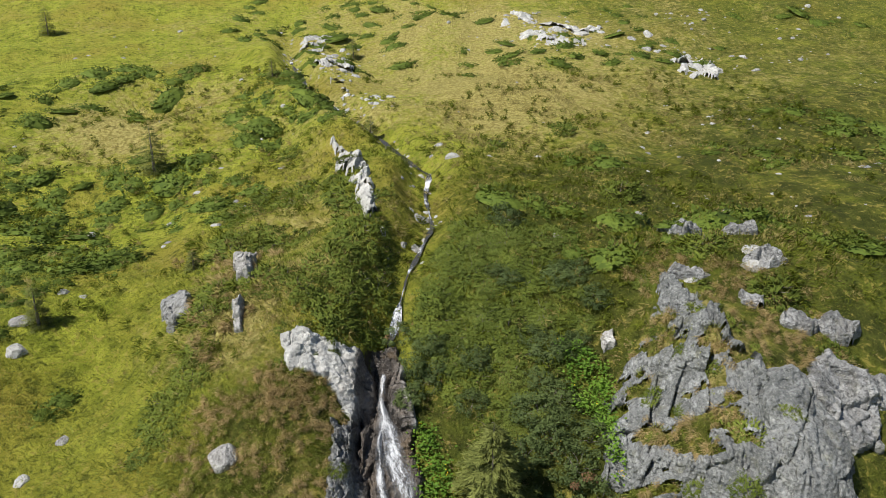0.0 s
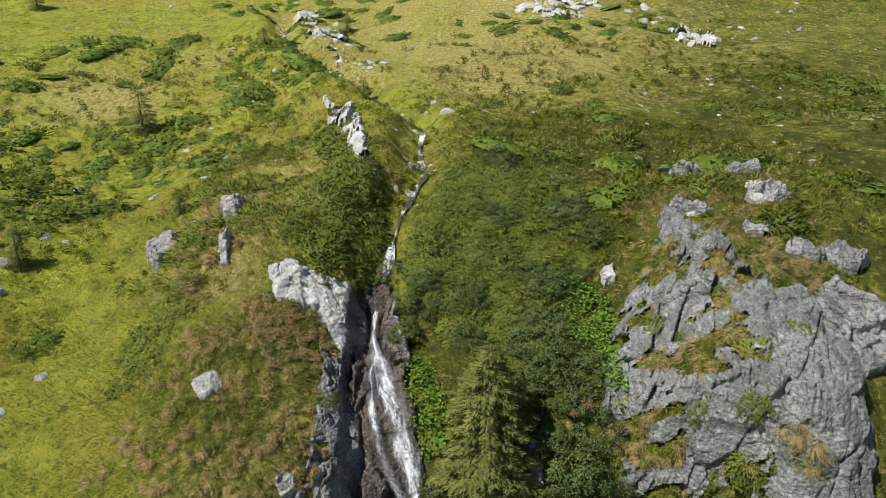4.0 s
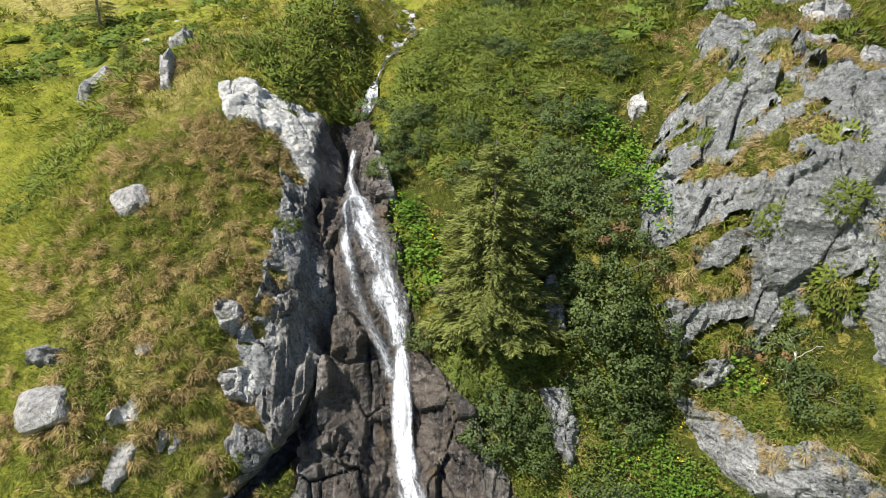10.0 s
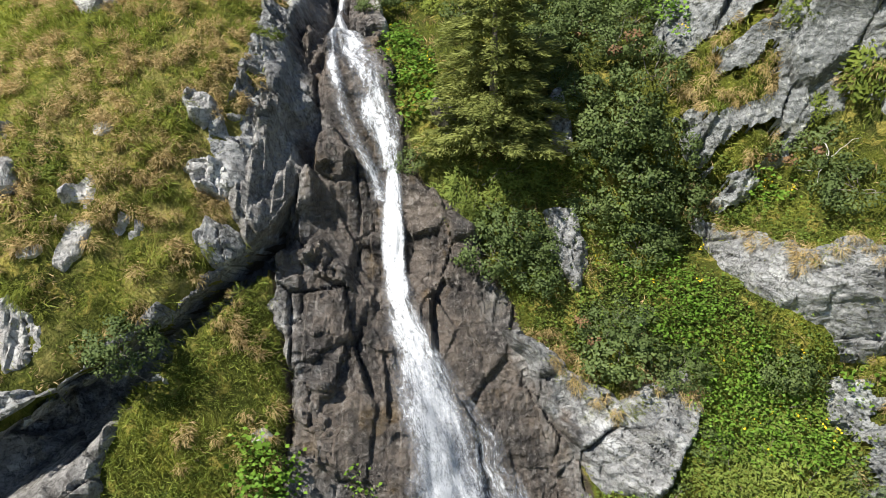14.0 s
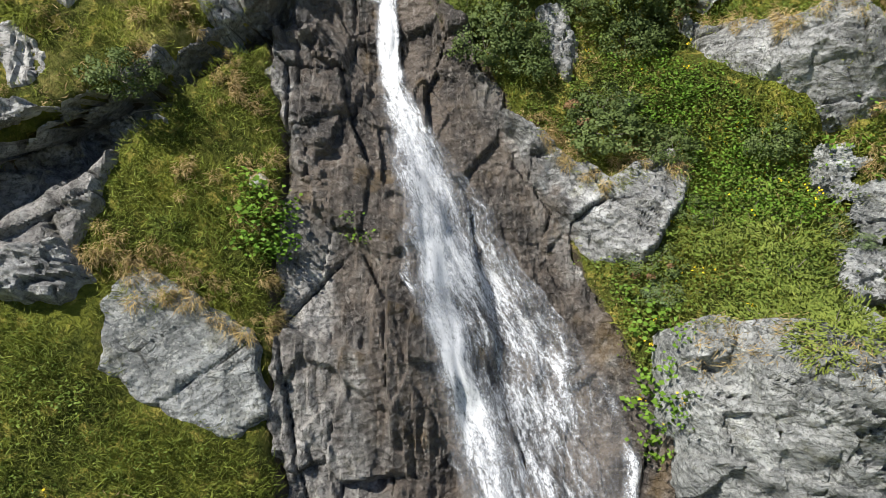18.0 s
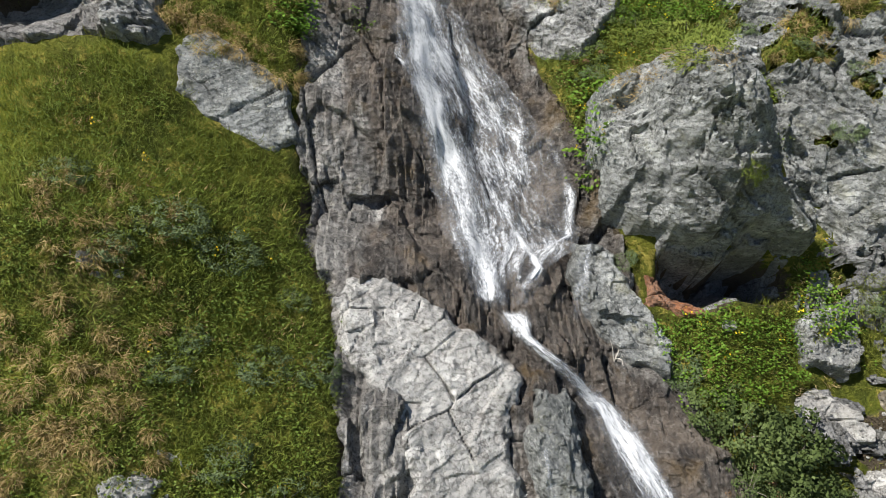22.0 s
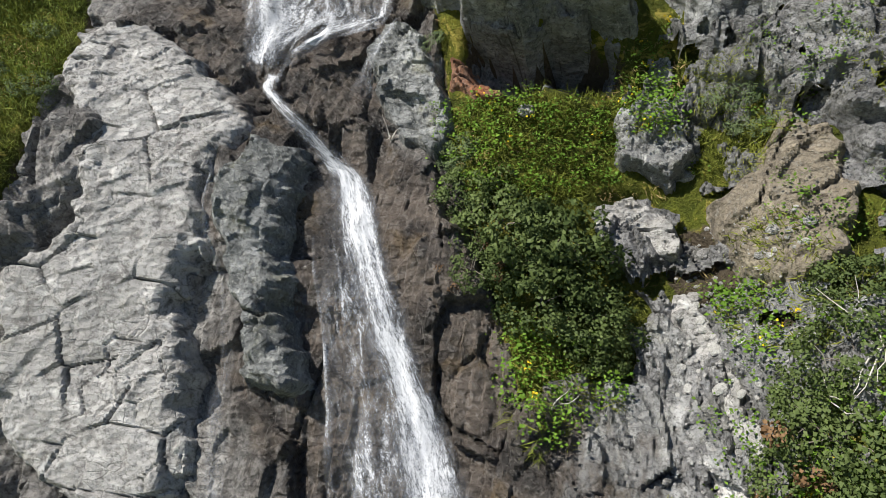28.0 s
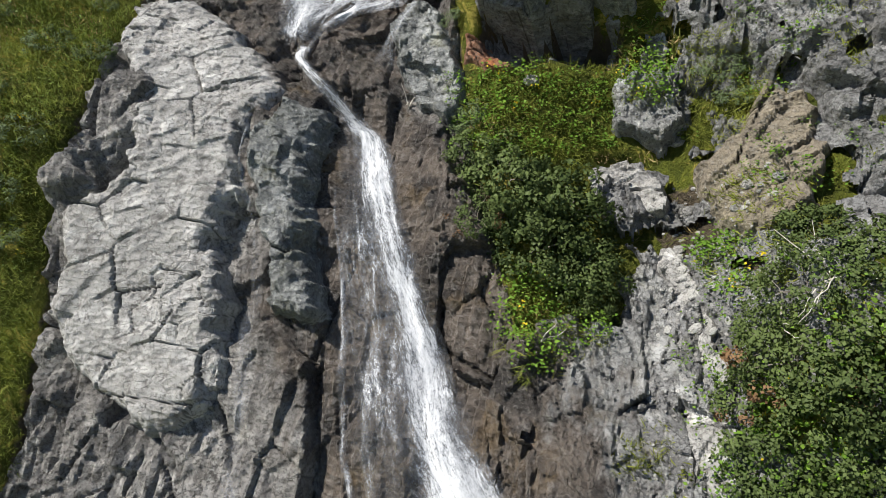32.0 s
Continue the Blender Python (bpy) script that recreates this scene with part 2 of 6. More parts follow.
def water_material(name, lo, hi, strands=1.0, veil=0.0):
    """Falling water: broken white foam in strands over a thin clear film. veil: how white the film itself is."""
    m = Mat(name)
    uv = m.n("ShaderNodeUVMap").outputs[0]
    a = m.noise(5 * strands, 6, 0.62, vec=uv, stretch=(1.0, 0.24, 1.0), distortion=0.6)
    b = m.noise(17 * strands, 5, 0.66, vec=uv, stretch=(1.0, 0.48, 1.0), distortion=0.8)
    drops = m.noise(38, 5, 0.78, vec=uv, stretch=(1.0, 0.85, 1.0))
    v = m.math("ADD", m.math("MULTIPLY", a, 0.34), m.math("ADD", m.math("MULTIPLY", b, 0.30), m.math("MULTIPLY", drops, 0.36)))
    v = m.math("ADD", v, m.math("MULTIPLY", m.math("SUBTRACT", m.attr("foam"), 0.5), 0.32))
    foam = m.math("MAXIMUM", m.ramp(v, lo, hi), m.math("MULTIPLY", m.ramp(m.attr("foam"), 0.0, 0.6), veil))
    m.done(m.mix(m.ramp(v, lo, hi + 0.06), (0.30, 0.32, 0.35), (0.62, 0.63, 0.65)), 0.7, m.bump(v, 0.6, 0.06), 0.25)
    thin = m.n("ShaderNodeBsdfTransparent")
    mx = m.n("ShaderNodeMixShader")
    m.t.links.new(foam, mx.inputs[0])
    m.t.links.new(thin.outputs[0], mx.inputs[1])
    m.t.links.new(m.b.outputs[0], mx.inputs[2])
    m.t.links.new(mx.outputs[0], m.out.inputs[0])
    return m.m


def plain_material(name, a, b, scale, rough=0.8, bump=0.4):
    m = Mat(name)
    f = m.noise(scale, 5, 0.65)
    return m.done(m.mix(m.ramp(f, 0.35, 0.65), a, b), rough, m.bump(f, bump, 0.03))


GROUND = ground_material()
ROCK = rock_material("grey_rock", (0.53, 0.535, 0.53), (0.285, 0.288, 0.285), (0.050, 0.048, 0.045), 0.7, 0.25)
PALE = rock_material("pale_rock", (0.58, 0.57, 0.55), (0.40, 0.392, 0.376), (0.085, 0.078, 0.072), 0.7, 0.12, fine=0.75, chipped=0.35)
WHITE = rock_material("whitish_rock", (0.64, 0.635, 0.60), (0.50, 0.495, 0.47), (0.20, 0.195, 0.18), 0.5, 0.08, fine=0.6, chipped=0.3)
GREEN_ROCK = rock_material("greenish_rock", (0.50, 0.512, 0.505), (0.255, 0.265, 0.26), (0.048, 0.050, 0.047), 0.75, 0.35)
# Greenish rock dimmed for cloud shade on the cliff; also mid-grey blocks below.
DIMMED_ROCK = rock_material("dimmed_greenish_rock", (0.42, 0.432, 0.428), (0.21, 0.22, 0.216), (0.048, 0.050, 0.047), 0.75, 0.35)
WALL = rock_material("gully_rock", (0.44, 0.425, 0.405), (0.225, 0.213, 0.20), (0.034, 0.030, 0.027), 0.40, 0.15)
# Dark rock; under the boulder and overhang its darkness stands in for shade.
DARK_OR_SHADE = rock_material("dark_or_shade_rock", (0.42, 0.42, 0.42), (0.22, 0.22, 0.22), (0.040, 0.038, 0.036), 0.35, 0.12)
RUSTY = rock_material("rusty_rock", (0.50, 0.27, 0.16), (0.38, 0.19, 0.11), (0.10, 0.06, 0.045), 0.2, 0.0, 0.9)
EARTH = rock_material("ochre_scree", (0.42, 0.36, 0.26), (0.28, 0.24, 0.18), (0.10, 0.085, 0.07), 0.3, 0.0)
ALDER = leaf_material("alder_leaves", (0.046, 0.074, 0.022), (0.160, 0.208, 0.066), 0.45, 0.35)
WILLOW = leaf_material("willow_leaves", (0.070, 0.105, 0.046), (0.190, 0.240, 0.110))
JUNIPER = leaf_material("juniper_sprays", (0.055, 0.085, 0.012), (0.205, 0.245, 0.038), 0.6, 0.25)
LIME_JUNIPER = leaf_material("pale_juniper_sprays", (0.085, 0.125, 0.020), (0.215, 0.250, 0.050), 0.6, 0.2)
MEADOW_GRASS = leaf_material("meadow_grass_blades", (0.080, 0.108, 0.008), (0.190, 0.212, 0.022), 0.5, 0.35)
FAR_JUNIPER = leaf_material("sunlit_juniper_sprays", (0.065, 0.105, 0.015), (0.195, 0.255, 0.038), 0.6, 0.25)
SPRUCE = leaf_material("spruce_needles", (0.125, 0.150, 0.036), (0.340, 0.365, 0.105), 0.6, 0.35)
HERB = leaf_material("herb_leaves", (0.085, 0.180, 0.018), (0.210, 0.345, 0.045), 0.45, 0.35)
GRASS = leaf_material("grass_blades", (0.120, 0.160, 0.018), (0.305, 0.325, 0.060), 0.5, 0.35)
BANK_GRASS = leaf_material("bank_grass_blades", (0.095, 0.140, 0.018), (0.290, 0.335, 0.060), 0.5, 0.35)
SLOPE_GRASS = leaf_material("slope_grass_blades", (0.165, 0.205, 0.024), (0.40, 0.42, 0.070), 0.5, 0.35)
STRAW = leaf_material("dry_grass_blades", (0.27, 0.195, 0.080), (0.54, 0.415, 0.20), 0.6, 0.30)
GOLDEN = leaf_material("golden_grass_blades", (0.20, 0.165, 0.050), (0.42, 0.36, 0.13), 0.6, 0.30)
BROWN = leaf_material("withered_leaves", (0.13, 0.075, 0.040), (0.25, 0.15, 0.075), 0.6, 0.2)
BANK_HERB = leaf_material("bank_herb_leaves", (0.075, 0.120, 0.018), (0.185, 0.250, 0.042), 0.45, 0.3)
YELLOW = leaf_material("yellow_petals", (0.60, 0.42, 0.02), (0.80, 0.60, 0.03), 0.5, 0.2)
BARK = plain_material("grey_bark", (0.10, 0.085, 0.07), (0.24, 0.21, 0.18), 22)
DEADWOOD = plain_material("bleached_wood", (0.35, 0.32, 0.28), (0.55, 0.52, 0.47), 18)
WATER = water_material("white_water", 0.475, 0.66, veil=0.07)
VEIL = water_material("thin_water", 0.48, 0.68, veil=0.06)
RIPPLE = water_material("stream_water", 0.53, 0.66)
POOL = Mat("dark_stream_bed")
POOL = POOL.done(POOL.mix(POOL.noise(3.0), (0.02, 0.022, 0.02), (0.07, 0.065, 0.055)), 0.12, POOL.bump(POOL.noise(9), 0.5, 0.05), 0.5)


# ---- landform: a slope profile with swells and hollows along its normal ----
def spline(t, k, v):
    h = np.diff(k)
    m = np.diff(v) / h
    d = np.empty_like(v)
    d[1:-1] = (m[:-1] * h[1:] + m[1:] * h[:-1]) / (h[1:] + h[:-1])
    d[0], d[-1] = m[0], m[-1]
    i = np.clip(np.searchsorted(k, t) - 1, 0, len(k) - 2)
    u = (t - k[i]) / h[i]
    return (2*u**3 - 3*u**2 + 1)*v[i] + (u**3 - 2*u**2 + u)*h[i]*d[i] + (-2*u**3 + 3*u**2)*v[i+1] + (u**3 - u**2)*h[i]*d[i+1]


PROFILE_Y = np.array([-60, -12, 0, 5, 9, 12.5, 16.5, 20.3, 24, 29, 36, 46, 58, 92, 140, 220, 400.0])
PROFILE_Z = np.array([-22, -17, -8, -2, 3.5, 8, 13, 18, 22.3, 25, 27, 28.3, 30, 36, 50, 85, 170.0])
_y = np.linspace(-60, 400, 9201)
_z = spline(_y, PROFILE_Y, PROFILE_Z)
_s = np.concatenate([[0], np.cumsum(np.hypot(np.diff(_y), np.diff(_z)))])
_s -= _s[np.argmin(abs(_y - 5))]
_ty, _tz = (np.convolve(np.pad(np.gradient(v, _s), 80, "edge"), np.ones(161) / 161, "valid") for v in (_y, _z))
_n = np.hypot(_ty, _tz)
_ty, _tz = _ty / _n, _tz / _n


LIP_X = np.array([-12.5, -10.5, -8.5, -6.8, -5.8, -4.8, -3.9, -3.2])
LIP_S = np.array([18.9, 19.9, 21.0, 21.8, 22.5, 23.7, 24.9, 25.9])


def surface(x, s, d):
    """World places of points d metres off the slope, s metres up it from the foot of the falls; the lip of the buttress hangs over."""
    lip = np.interp(x, LIP_X, LIP_S)
    reach = 0.8 + 1.0*step(-x, 6.0, 8.5)
    s = s - reach*step(x, -15, -12.5)*(1 - step(x, -3.9, -3.3))*step(s, lip - 0.25, lip)*(1 - step(s, lip, lip + 2.2*reach))
    y, z = np.interp(s, _s, _y), np.interp(s, _s, _z)
    y, z = y + np.minimum(0, s - _s[0]), z
    return np.stack([x + 0 * y, y - np.interp(s, _s, _tz) * d, z + np.interp(s, _s, _ty) * d], -1)


def hash2(i, j, k):
    h = (i.astype(np.int64) * 374761393 + j.astype(np.int64) * 668265263 + k * 1442695041) & 0xFFFFFFFF
    h = ((h ^ (h >> 13)) * 1274126177) & 0xFFFFFFFF
    h = ((h ^ (h >> 16)) * 2246822519) & 0xFFFFFFFF
    return ((h ^ (h >> 15)) & 0xFFFFFF) / float(0x1000000)


def vnoise(x, y, k=0):
    i, j = np.floor(x), np.floor(y)
    u, v = x - i, y - j
    u, v = u*u*u*(u*(u*6 - 15) + 10), v*v*v*(v*(v*6 - 15) + 10)
    return (hash2(i, j, k)*(1 - u) + hash2(i + 1, j, k)*u)*(1 - v) + (hash2(i, j + 1, k)*(1 - u) + hash2(i + 1, j + 1, k)*u)*v


def fbm(x, y, size, octaves=4, k=0):
    """Fractal noise about 0, within +-0.5."""
    t, a, n = 0, 0.5, 0
    for o in range(octaves):
        t = t + a * (vnoise(x / size * 2**o + 17.3*o, y / size * 2**o - 9.1*o, k + o) - 0.5)
        n += a
        a *= 0.5
    return t / n


def blocks(x, y, size, k=0, crack=0.06, deep=0.5):
    """Fractured stone: every cell a tilted plate of its own height, with a step or an open joint to the next. About +-0.5, joints below."""
    x, y = x / size, y / size
    i0, j0 = np.floor(x), np.floor(y)
    f1, f2 = np.full_like(x, 9.0), np.full_like(x, 9.0)
    h, total, name = np.zeros_like(x), np.zeros_like(x), np.zeros(x.shape, np.int64)
    blend = max(0.012, 0.014 / size)
    for di in (-1, 0, 1):
        for dj in (-1, 0, 1):
            i, j = i0 + di, j0 + dj
            dx, dy = x - i - 0.1 - 0.8*hash2(i, j, k), y - j - 0.1 - 0.8*hash2(i, j, k + 1)
            d = np.hypot(dx, dy)
            near = d < f1
            f2 = np.where(near, f1, np.minimum(f2, d))
            plate = 0.8*(hash2(i, j, k + 2) - 0.5) + 1.9*(hash2(i, j, k + 3) - 0.5)*dx + 1.9*(hash2(i, j, k + 4) - 0.5)*dy
            w = np.exp(-d / blend)
            h, total = h + w*plate, total + w
            name = np.where(near, ((i + 500)*1000 + j + 500).astype(np.int64), name)
            f1 = np.where(near, d, f1)
    return h/np.maximum(total, 1e-200) - deep*np.exp(-(f2 - f1) / crack), name, (f2 - f1)*size


def step(a, lo, hi):
    t = np.clip((a - lo) / (hi - lo), 0, 1)
    return t*t*(3 - 2*t)


def swell(x, s, cx, cs, rx, rs, h):
    return h * np.exp(-((x - cx) / rx)**2 - ((s - cs) / rs)**2)


WATERLINE_S = np.array([-20, -8, -0.4, 1.2, 2.4, 3.5, 4.8, 6.3, 7.3, 8, 9.4, 12.8, 14.8, 16.9, 18.6, 20.4, 23, 26, 28.4, 31, 34, 37.6])
WATERLINE_X = np.array([16, 12, 9.4, 8.35, 7.7, 7.1, 6.35, 5.4, 4.4, 3.3, 2.75, 2.85, 2.4, 1.8, 0.75, 0.1, -0.75, -1.0, -1.15, -2.1, -2.7, -3.0])


def landform(x, s):
    d = 0.0
    # the wide flanks
    for f in ((-25, 55.5, 16, 16, -3.69), (-20, 101.5, 16, 16, -1.93), (14, 99.5, 16, 16, 0.75), (-16, 8, 10, 10, 4.99),
              (6, 16.5, 10, 10, -1.23), (2, 34.5, 6, 6, -2.09), (-30, 80, 6, 3.5, -3.08), (-8, -2, 6, 6, 2.44)):
        d = d + swell(x, s, *f)
    # the grassy buttress and bank left of the falls
    for f in ((-4.5, 5, 6, 3.5, 1.84), (-9.5, 24.5, 4, 6, 2.32), (-7, 10, 4, 2.2, 1.33), (-7.5, 17, 4, 6, 0.53),
              (-5.5, 27, 2.2, 4, 0.72), (-7, 37, 2.2, 4, 0.6), (-10.5, 42, 4, 6, 1.1), (-18, 36, 4, 6, -2.92), (-35, 45, 2.2, 4, -2.56)):
        d = d + swell(x, s, *f)
    # the cliff right of the falls and the hollows round it
    for f in ((15.5, 40.5, 6, 6, 1.45), (12.5, 29.5, 4, 6, 3.51), (11.5, 36, 2.2, 2.2, 0.96), (9.5, 27.5, 2.2, 2.2, -0.97),
              (8, 35.5, 2.2, 4, -1.43), (8, 25, 2.2, 2.2, -1.42), (10, 23, 2.2, 2.2, 1.59), (9.5, 21, 4, 2.2, -1.29), (11.5, 17.5, 4, 6, 0.61)):
        d = d + swell(x, s, *f)
    # the gully
    for f in ((4, 25, 6, 3.5, -1.05), (-1.5, 25.5, 2.2, 4, -1.04), (-2.5, 34, 2.2, 4, -1.1), (3, 17.5, 2.2, 4, -1.33),
              (0, 12.5, 4, 2.2, -1.17), (5, 13.5, 2.2, 2.2, -0.79), (0.5, 0.5, 6, 3.5, 0.51), (6, 9.5, 2.2, 4, -1.51)):
        d = d + swell(x, s, *f)
    # the foot of the slope on the right, and the boulder's seat
    for f in ((8, 14, 2.2, 2.2, 3.21), (12.5, 6.5, 4, 6, -2.55), (16, 3, 2.2, 2.2, 2.15), (14, 2.5, 2.2, 2.2, -1.42)):
        d = d + swell(x, s, *f)
    return d


def to_outline(x, s, outline):
    """Metres inside (+) or outside (-) a closed outline in x and s."""
    p = np.array(outline, float)
    q = np.roll(p, -1, 0)
    best, inside = np.full(np.shape(x), 1e9), np.zeros(np.shape(x), bool)
    for (ax, ay), (bx, by) in zip(p, q):
        ex, ey = bx - ax, by - ay
        t = np.clip(((x - ax)*ex + (s - ay)*ey) / (ex*ex + ey*ey + 1e-9), 0, 1)
        best = np.minimum(best, np.hypot(x - ax - t*ex, s - ay - t*ey))
        if by != ay:
            inside ^= ((ay > s) != (by > s)) & (x < (bx - ax)*(s - ay)/(by - ay) + ax)
    return np.where(inside, best, -best)


# ---- outlines of the rocks, in x and metres up the slope ----
GULLY = [(-3.7, 38), (-3.8, 33), (-3.5, 30), (-4.2, 27), (-4.4, 25), (-3.6, 23), (-3.1, 20), (-3.2, 17), (-3.0, 14), (-2.8, 11), (-1.7, 9),
         (-1.3, 6), (-1.1, 3), (-0.8, 0), (-1.0, -6), (1.5, -8.2), (4.5, -7.0), (8, -9.6), (11, -9.0), (13.6, -7.6), (15, -6), (13.6, -2.5), (11.8, 0), (10.0, 2.2), (9.4, 3.6), (8.4, 6), (7.3, 8.5), (6.6, 11), (5.8, 14),
         (4.6, 17), (3.5, 20), (2.3, 23), (1.4, 25), (-0.2, 27), (-1.0, 30), (-1.4, 33), (-2.4, 38)]
OUTCROPS = []


def outcrop(label, outline, lift, edge, size, stretch, turn, material, soil_depth, rugged=1.0, res=0.055):
    """Notes an outcrop: outline in x and s, height, width of its edge, block size, their stretch and turn, soil depth, relief, mesh width."""
    OUTCROPS.append((label, outline, lift, edge, size, stretch, turn, material, soil_depth, rugged, res))


def blob(x, s, rx, rs, k):
    """An uneven closed outline round a place."""
    r = random.Random(k)
    return [(x + rx*r.uniform(0.65, 1.25)*math.cos(t*math.pi/5), s + rs*r.uniform(0.65, 1.25)*math.sin(t*math.pi/5)) for t in range(10)]


outcrop("pale grey rock brow at the lip of the falls", [(-7.6, 36.7), (-6.9, 37.3), (-5.1, 37.5), (-4.1, 37.4), (-3.3, 36.2), (-3.3, 34.8), (-3.9, 33.1), (-4.7, 33.7), (-5.6, 35.1), (-7.0, 35.0)], 0.25, 0.3, 1.7, 1.7, 0.4, WHITE, 0.3, 0.8)
outcrop("lichen-covered grey cliff with grass in its cracks", [(11.2, 40.6), (12.9, 38.2), (12.4, 35), (13.2, 33.6), (14.2, 32.3), (13.0, 27.0), (11.6, 26.4), (10.6, 26.8), (9.7, 26.6), (9.2, 25.9), (8.7, 25.3), (7.7, 25.8), (7.5, 28.0), (6.9, 29.7), (7.4, 34.0), (8.3, 36.1), (9.3, 37.0), (10.1, 38.4)], 0.45, 1.0, 1.5, 1.8, 1.25, DIMMED_ROCK, 0.05, 2.0, 0.05)
outcrop("smooth pale rock slab on the flank of the cliff", [(12.7, 33.6), (15.0, 34.0), (15.6, 31.5), (16.0, 29.5), (16.0, 27.8), (15.4, 25.6), (13.3, 24.8), (12.0, 25.9), (11.5, 26.8), (11.9, 27.7), (11.7, 29.1), (12.2, 30.7)], 0.65, 0.8, 3.0, 1.5, 1.0, DIMMED_ROCK, 0.4)
outcrop("grey rock knob beside a juniper", [(14.6, 33.5), (17.0, 35.5), (18.6, 34.0), (18.2, 31.0), (16.4, 30.8)], 0.5, 0.7, 1.6, 1.4, 0.8, ROCK, 0.2)
outcrop("tilted grey rock ribs under the cliff", [(7.7, 25.4), (7.9, 23.6), (8.4, 22.7), (9.2, 22.0), (10.2, 21.4), (11.6, 20.5), (12.6, 22.0), (11.1, 23.2), (10.2, 23.8), (9.3, 23.7), (9.0, 24.6)], 0.35, 0.5, 1.0, 2.6, 2.4, ROCK, 0.2, 1.9)
outcrop("fractured grey rock edge of the grassy buttress", [(-4.9, 33.0), (-3.8, 33.4), (-3.6, 30.0), (-3.6, 27.6), (-3.9, 25.4), (-4.9, 25.0), (-5.3, 26.6), (-4.8, 28.4), (-4.7, 30.4)], 0.38, 0.3, 0.8, 1.6, 1.4, ROCK, 0.1, 1.7)
outcrop("dark rock flank beside the white falls", [(-4.6, 31.6), (-3.5, 31.5), (-3.1, 28.8), (-3.5, 27.0), (-4.0, 27.0), (-4.3, 28.9)], 0.12, 0.5, 1.0, 1.6, 1.3, DARK_OR_SHADE, 0.1, 1.2)
outcrop("pale rock ledge above the overhang", [(-9.0, 22.0), (-7.5, 21.6), (-6.6, 21.4), (-6.3, 20.9), (-7.2, 20.5), (-8.3, 21.0)], 0.4, 0.35, 0.9, 1.9, 2.6, ROCK, 0.1)
outcrop("dark rock back wall of the hollow", [(-12.6, 17.2), (-11, 17.9), (-9.5, 19.0), (-8.4, 19.4), (-7.0, 20.4), (-6.4, 19.6), (-6.6, 18.0), (-6.9, 16.4), (-9.2, 15.8), (-12.6, 14.6)], 0.2, 0.4, 1.2, 1.6, 1.2, WALL, 0.3)
outcrop("wet brown rock block in the gully", [(-2.9, 27.9), (-2.5, 28.1), (-1.9, 27.2), (-2.2, 26.3), (-2.9, 26.5)], 0.4, 0.3, 1.4, 1.3, 1.0, WALL, 0.2)
outcrop("small pale rock at the head of the herb slope", [(7.8, 38.4), (8.5, 38.4), (8.4, 37.5), (7.9, 37.4)], 0.45, 0.3, 0.9, 1.3, 1.0, PALE, 0.1)
outcrop("weathered outcrop on the grassy shoulder", [(-15.4, 41.8), (-14.0, 42.2), (-12.6, 39.4), (-13.6, 38.4)], 0.6, 0.6, 0.9, 1.6, 1.2, ROCK, 0.1)
outcrop("pale outcrop among junipers", [(-12.2, 45.6), (-10.8, 45.4), (-10.0, 41.2), (-10.8, 41.3)], 0.5, 0.4, 1.2, 1.3, 1.2, PALE, 0.1)
outcrop("narrow pale rock in the dry grass", [(-10.6, 39.2), (-9.8, 39.3), (-9.5, 37.3), (-10.1, 37.2)], 0.5, 0.4, 1.0, 1.5, 1.3, PALE, 0.1)
outcrop("light grey slab under a grassy ledge", [(-6.3, 16.6), (-5.9, 17.5), (-4.4, 16.6), (-3.1, 15.6), (-2.9, 14.2), (-3.6, 13.6), (-5.2, 14.2), (-6.2, 14.8)], 0.15, 0.5, 3.0, 1.4, 0.7, GREEN_ROCK, 0.3, 0.6)
outcrop("pointed grey boulder under the overhang", [(-7.9, 16.9), (-7.0, 17.4), (-6.4, 16.6), (-6.8, 16.0), (-7.9, 16.0)], 0.6, 0.4, 1.2, 1.8, 0.3, ROCK, 0.1)
outcrop("tall grey rock column beside the falls", [(-3.6, 24.0), (-2.6, 24.6), (-2.0, 23.7), (-1.5, 22.3), (-1.9, 20.8), (-2.2, 20.1), (-1.9, 18.7), (-2.9, 18.5), (-3.2, 20.7), (-3.0, 21.3)], 0.25, 0.5, 1.2, 1.6, 1.5, ROCK, 0.3, 1.7)
outcrop("broad pale jointed slab beside the falls", [(-1.4, 9.8), (-0.7, 10.3), (0.8, 9.4), (2.1, 8.6), (3.5, 7.2), (3.0, 6.6), (2.9, 5.0), (3.0, 3.1), (3.5, 0.8), (3.9, -1.0), (2.6, -1.9), (1.4, -1.5), (0.0, -0.7), (-0.5, 0.3), (-0.5, 2.6), (0.1, 3.6), (0.2, 5.0), (-0.1, 6.4), (-1.2, 7.4), (-1.5, 8.6)], 0.45, 0.7, 1.25, 1.5, 0.75, PALE, 0.5, 0.95, 0.042)
outcrop("rounded brown-grey boulder beside the falls", [(3.0, 5.9), (3.4, 6.9), (4.2, 7.0), (4.6, 5.8), (4.6, 4.6), (5.1, 3.4), (5.6, 1.6), (4.8, 1.4), (3.8, 3.2), (3.0, 4.8)], 0.7, 0.6, 2.2, 1.4, 1.4, DIMMED_ROCK, 0.4, 0.98)
outcrop("massive overhanging grey boulder with a green top", [(5.7, 15.9), (6.4, 16.2), (7.9, 15.2), (9.0, 14.4), (9.8, 13.6), (10.5, 12.8), (11.5, 12.1), (11.7, 11.2), (10.4, 11.4), (9.5, 11.6), (9.0, 10.95), (8.1, 11.2), (6.8, 11.8), (5.9, 12.6), (5.5, 14.4)], 0.95, 0.3, 1.6, 2.0, 2.5, GREEN_ROCK, 0.3, 2.0)
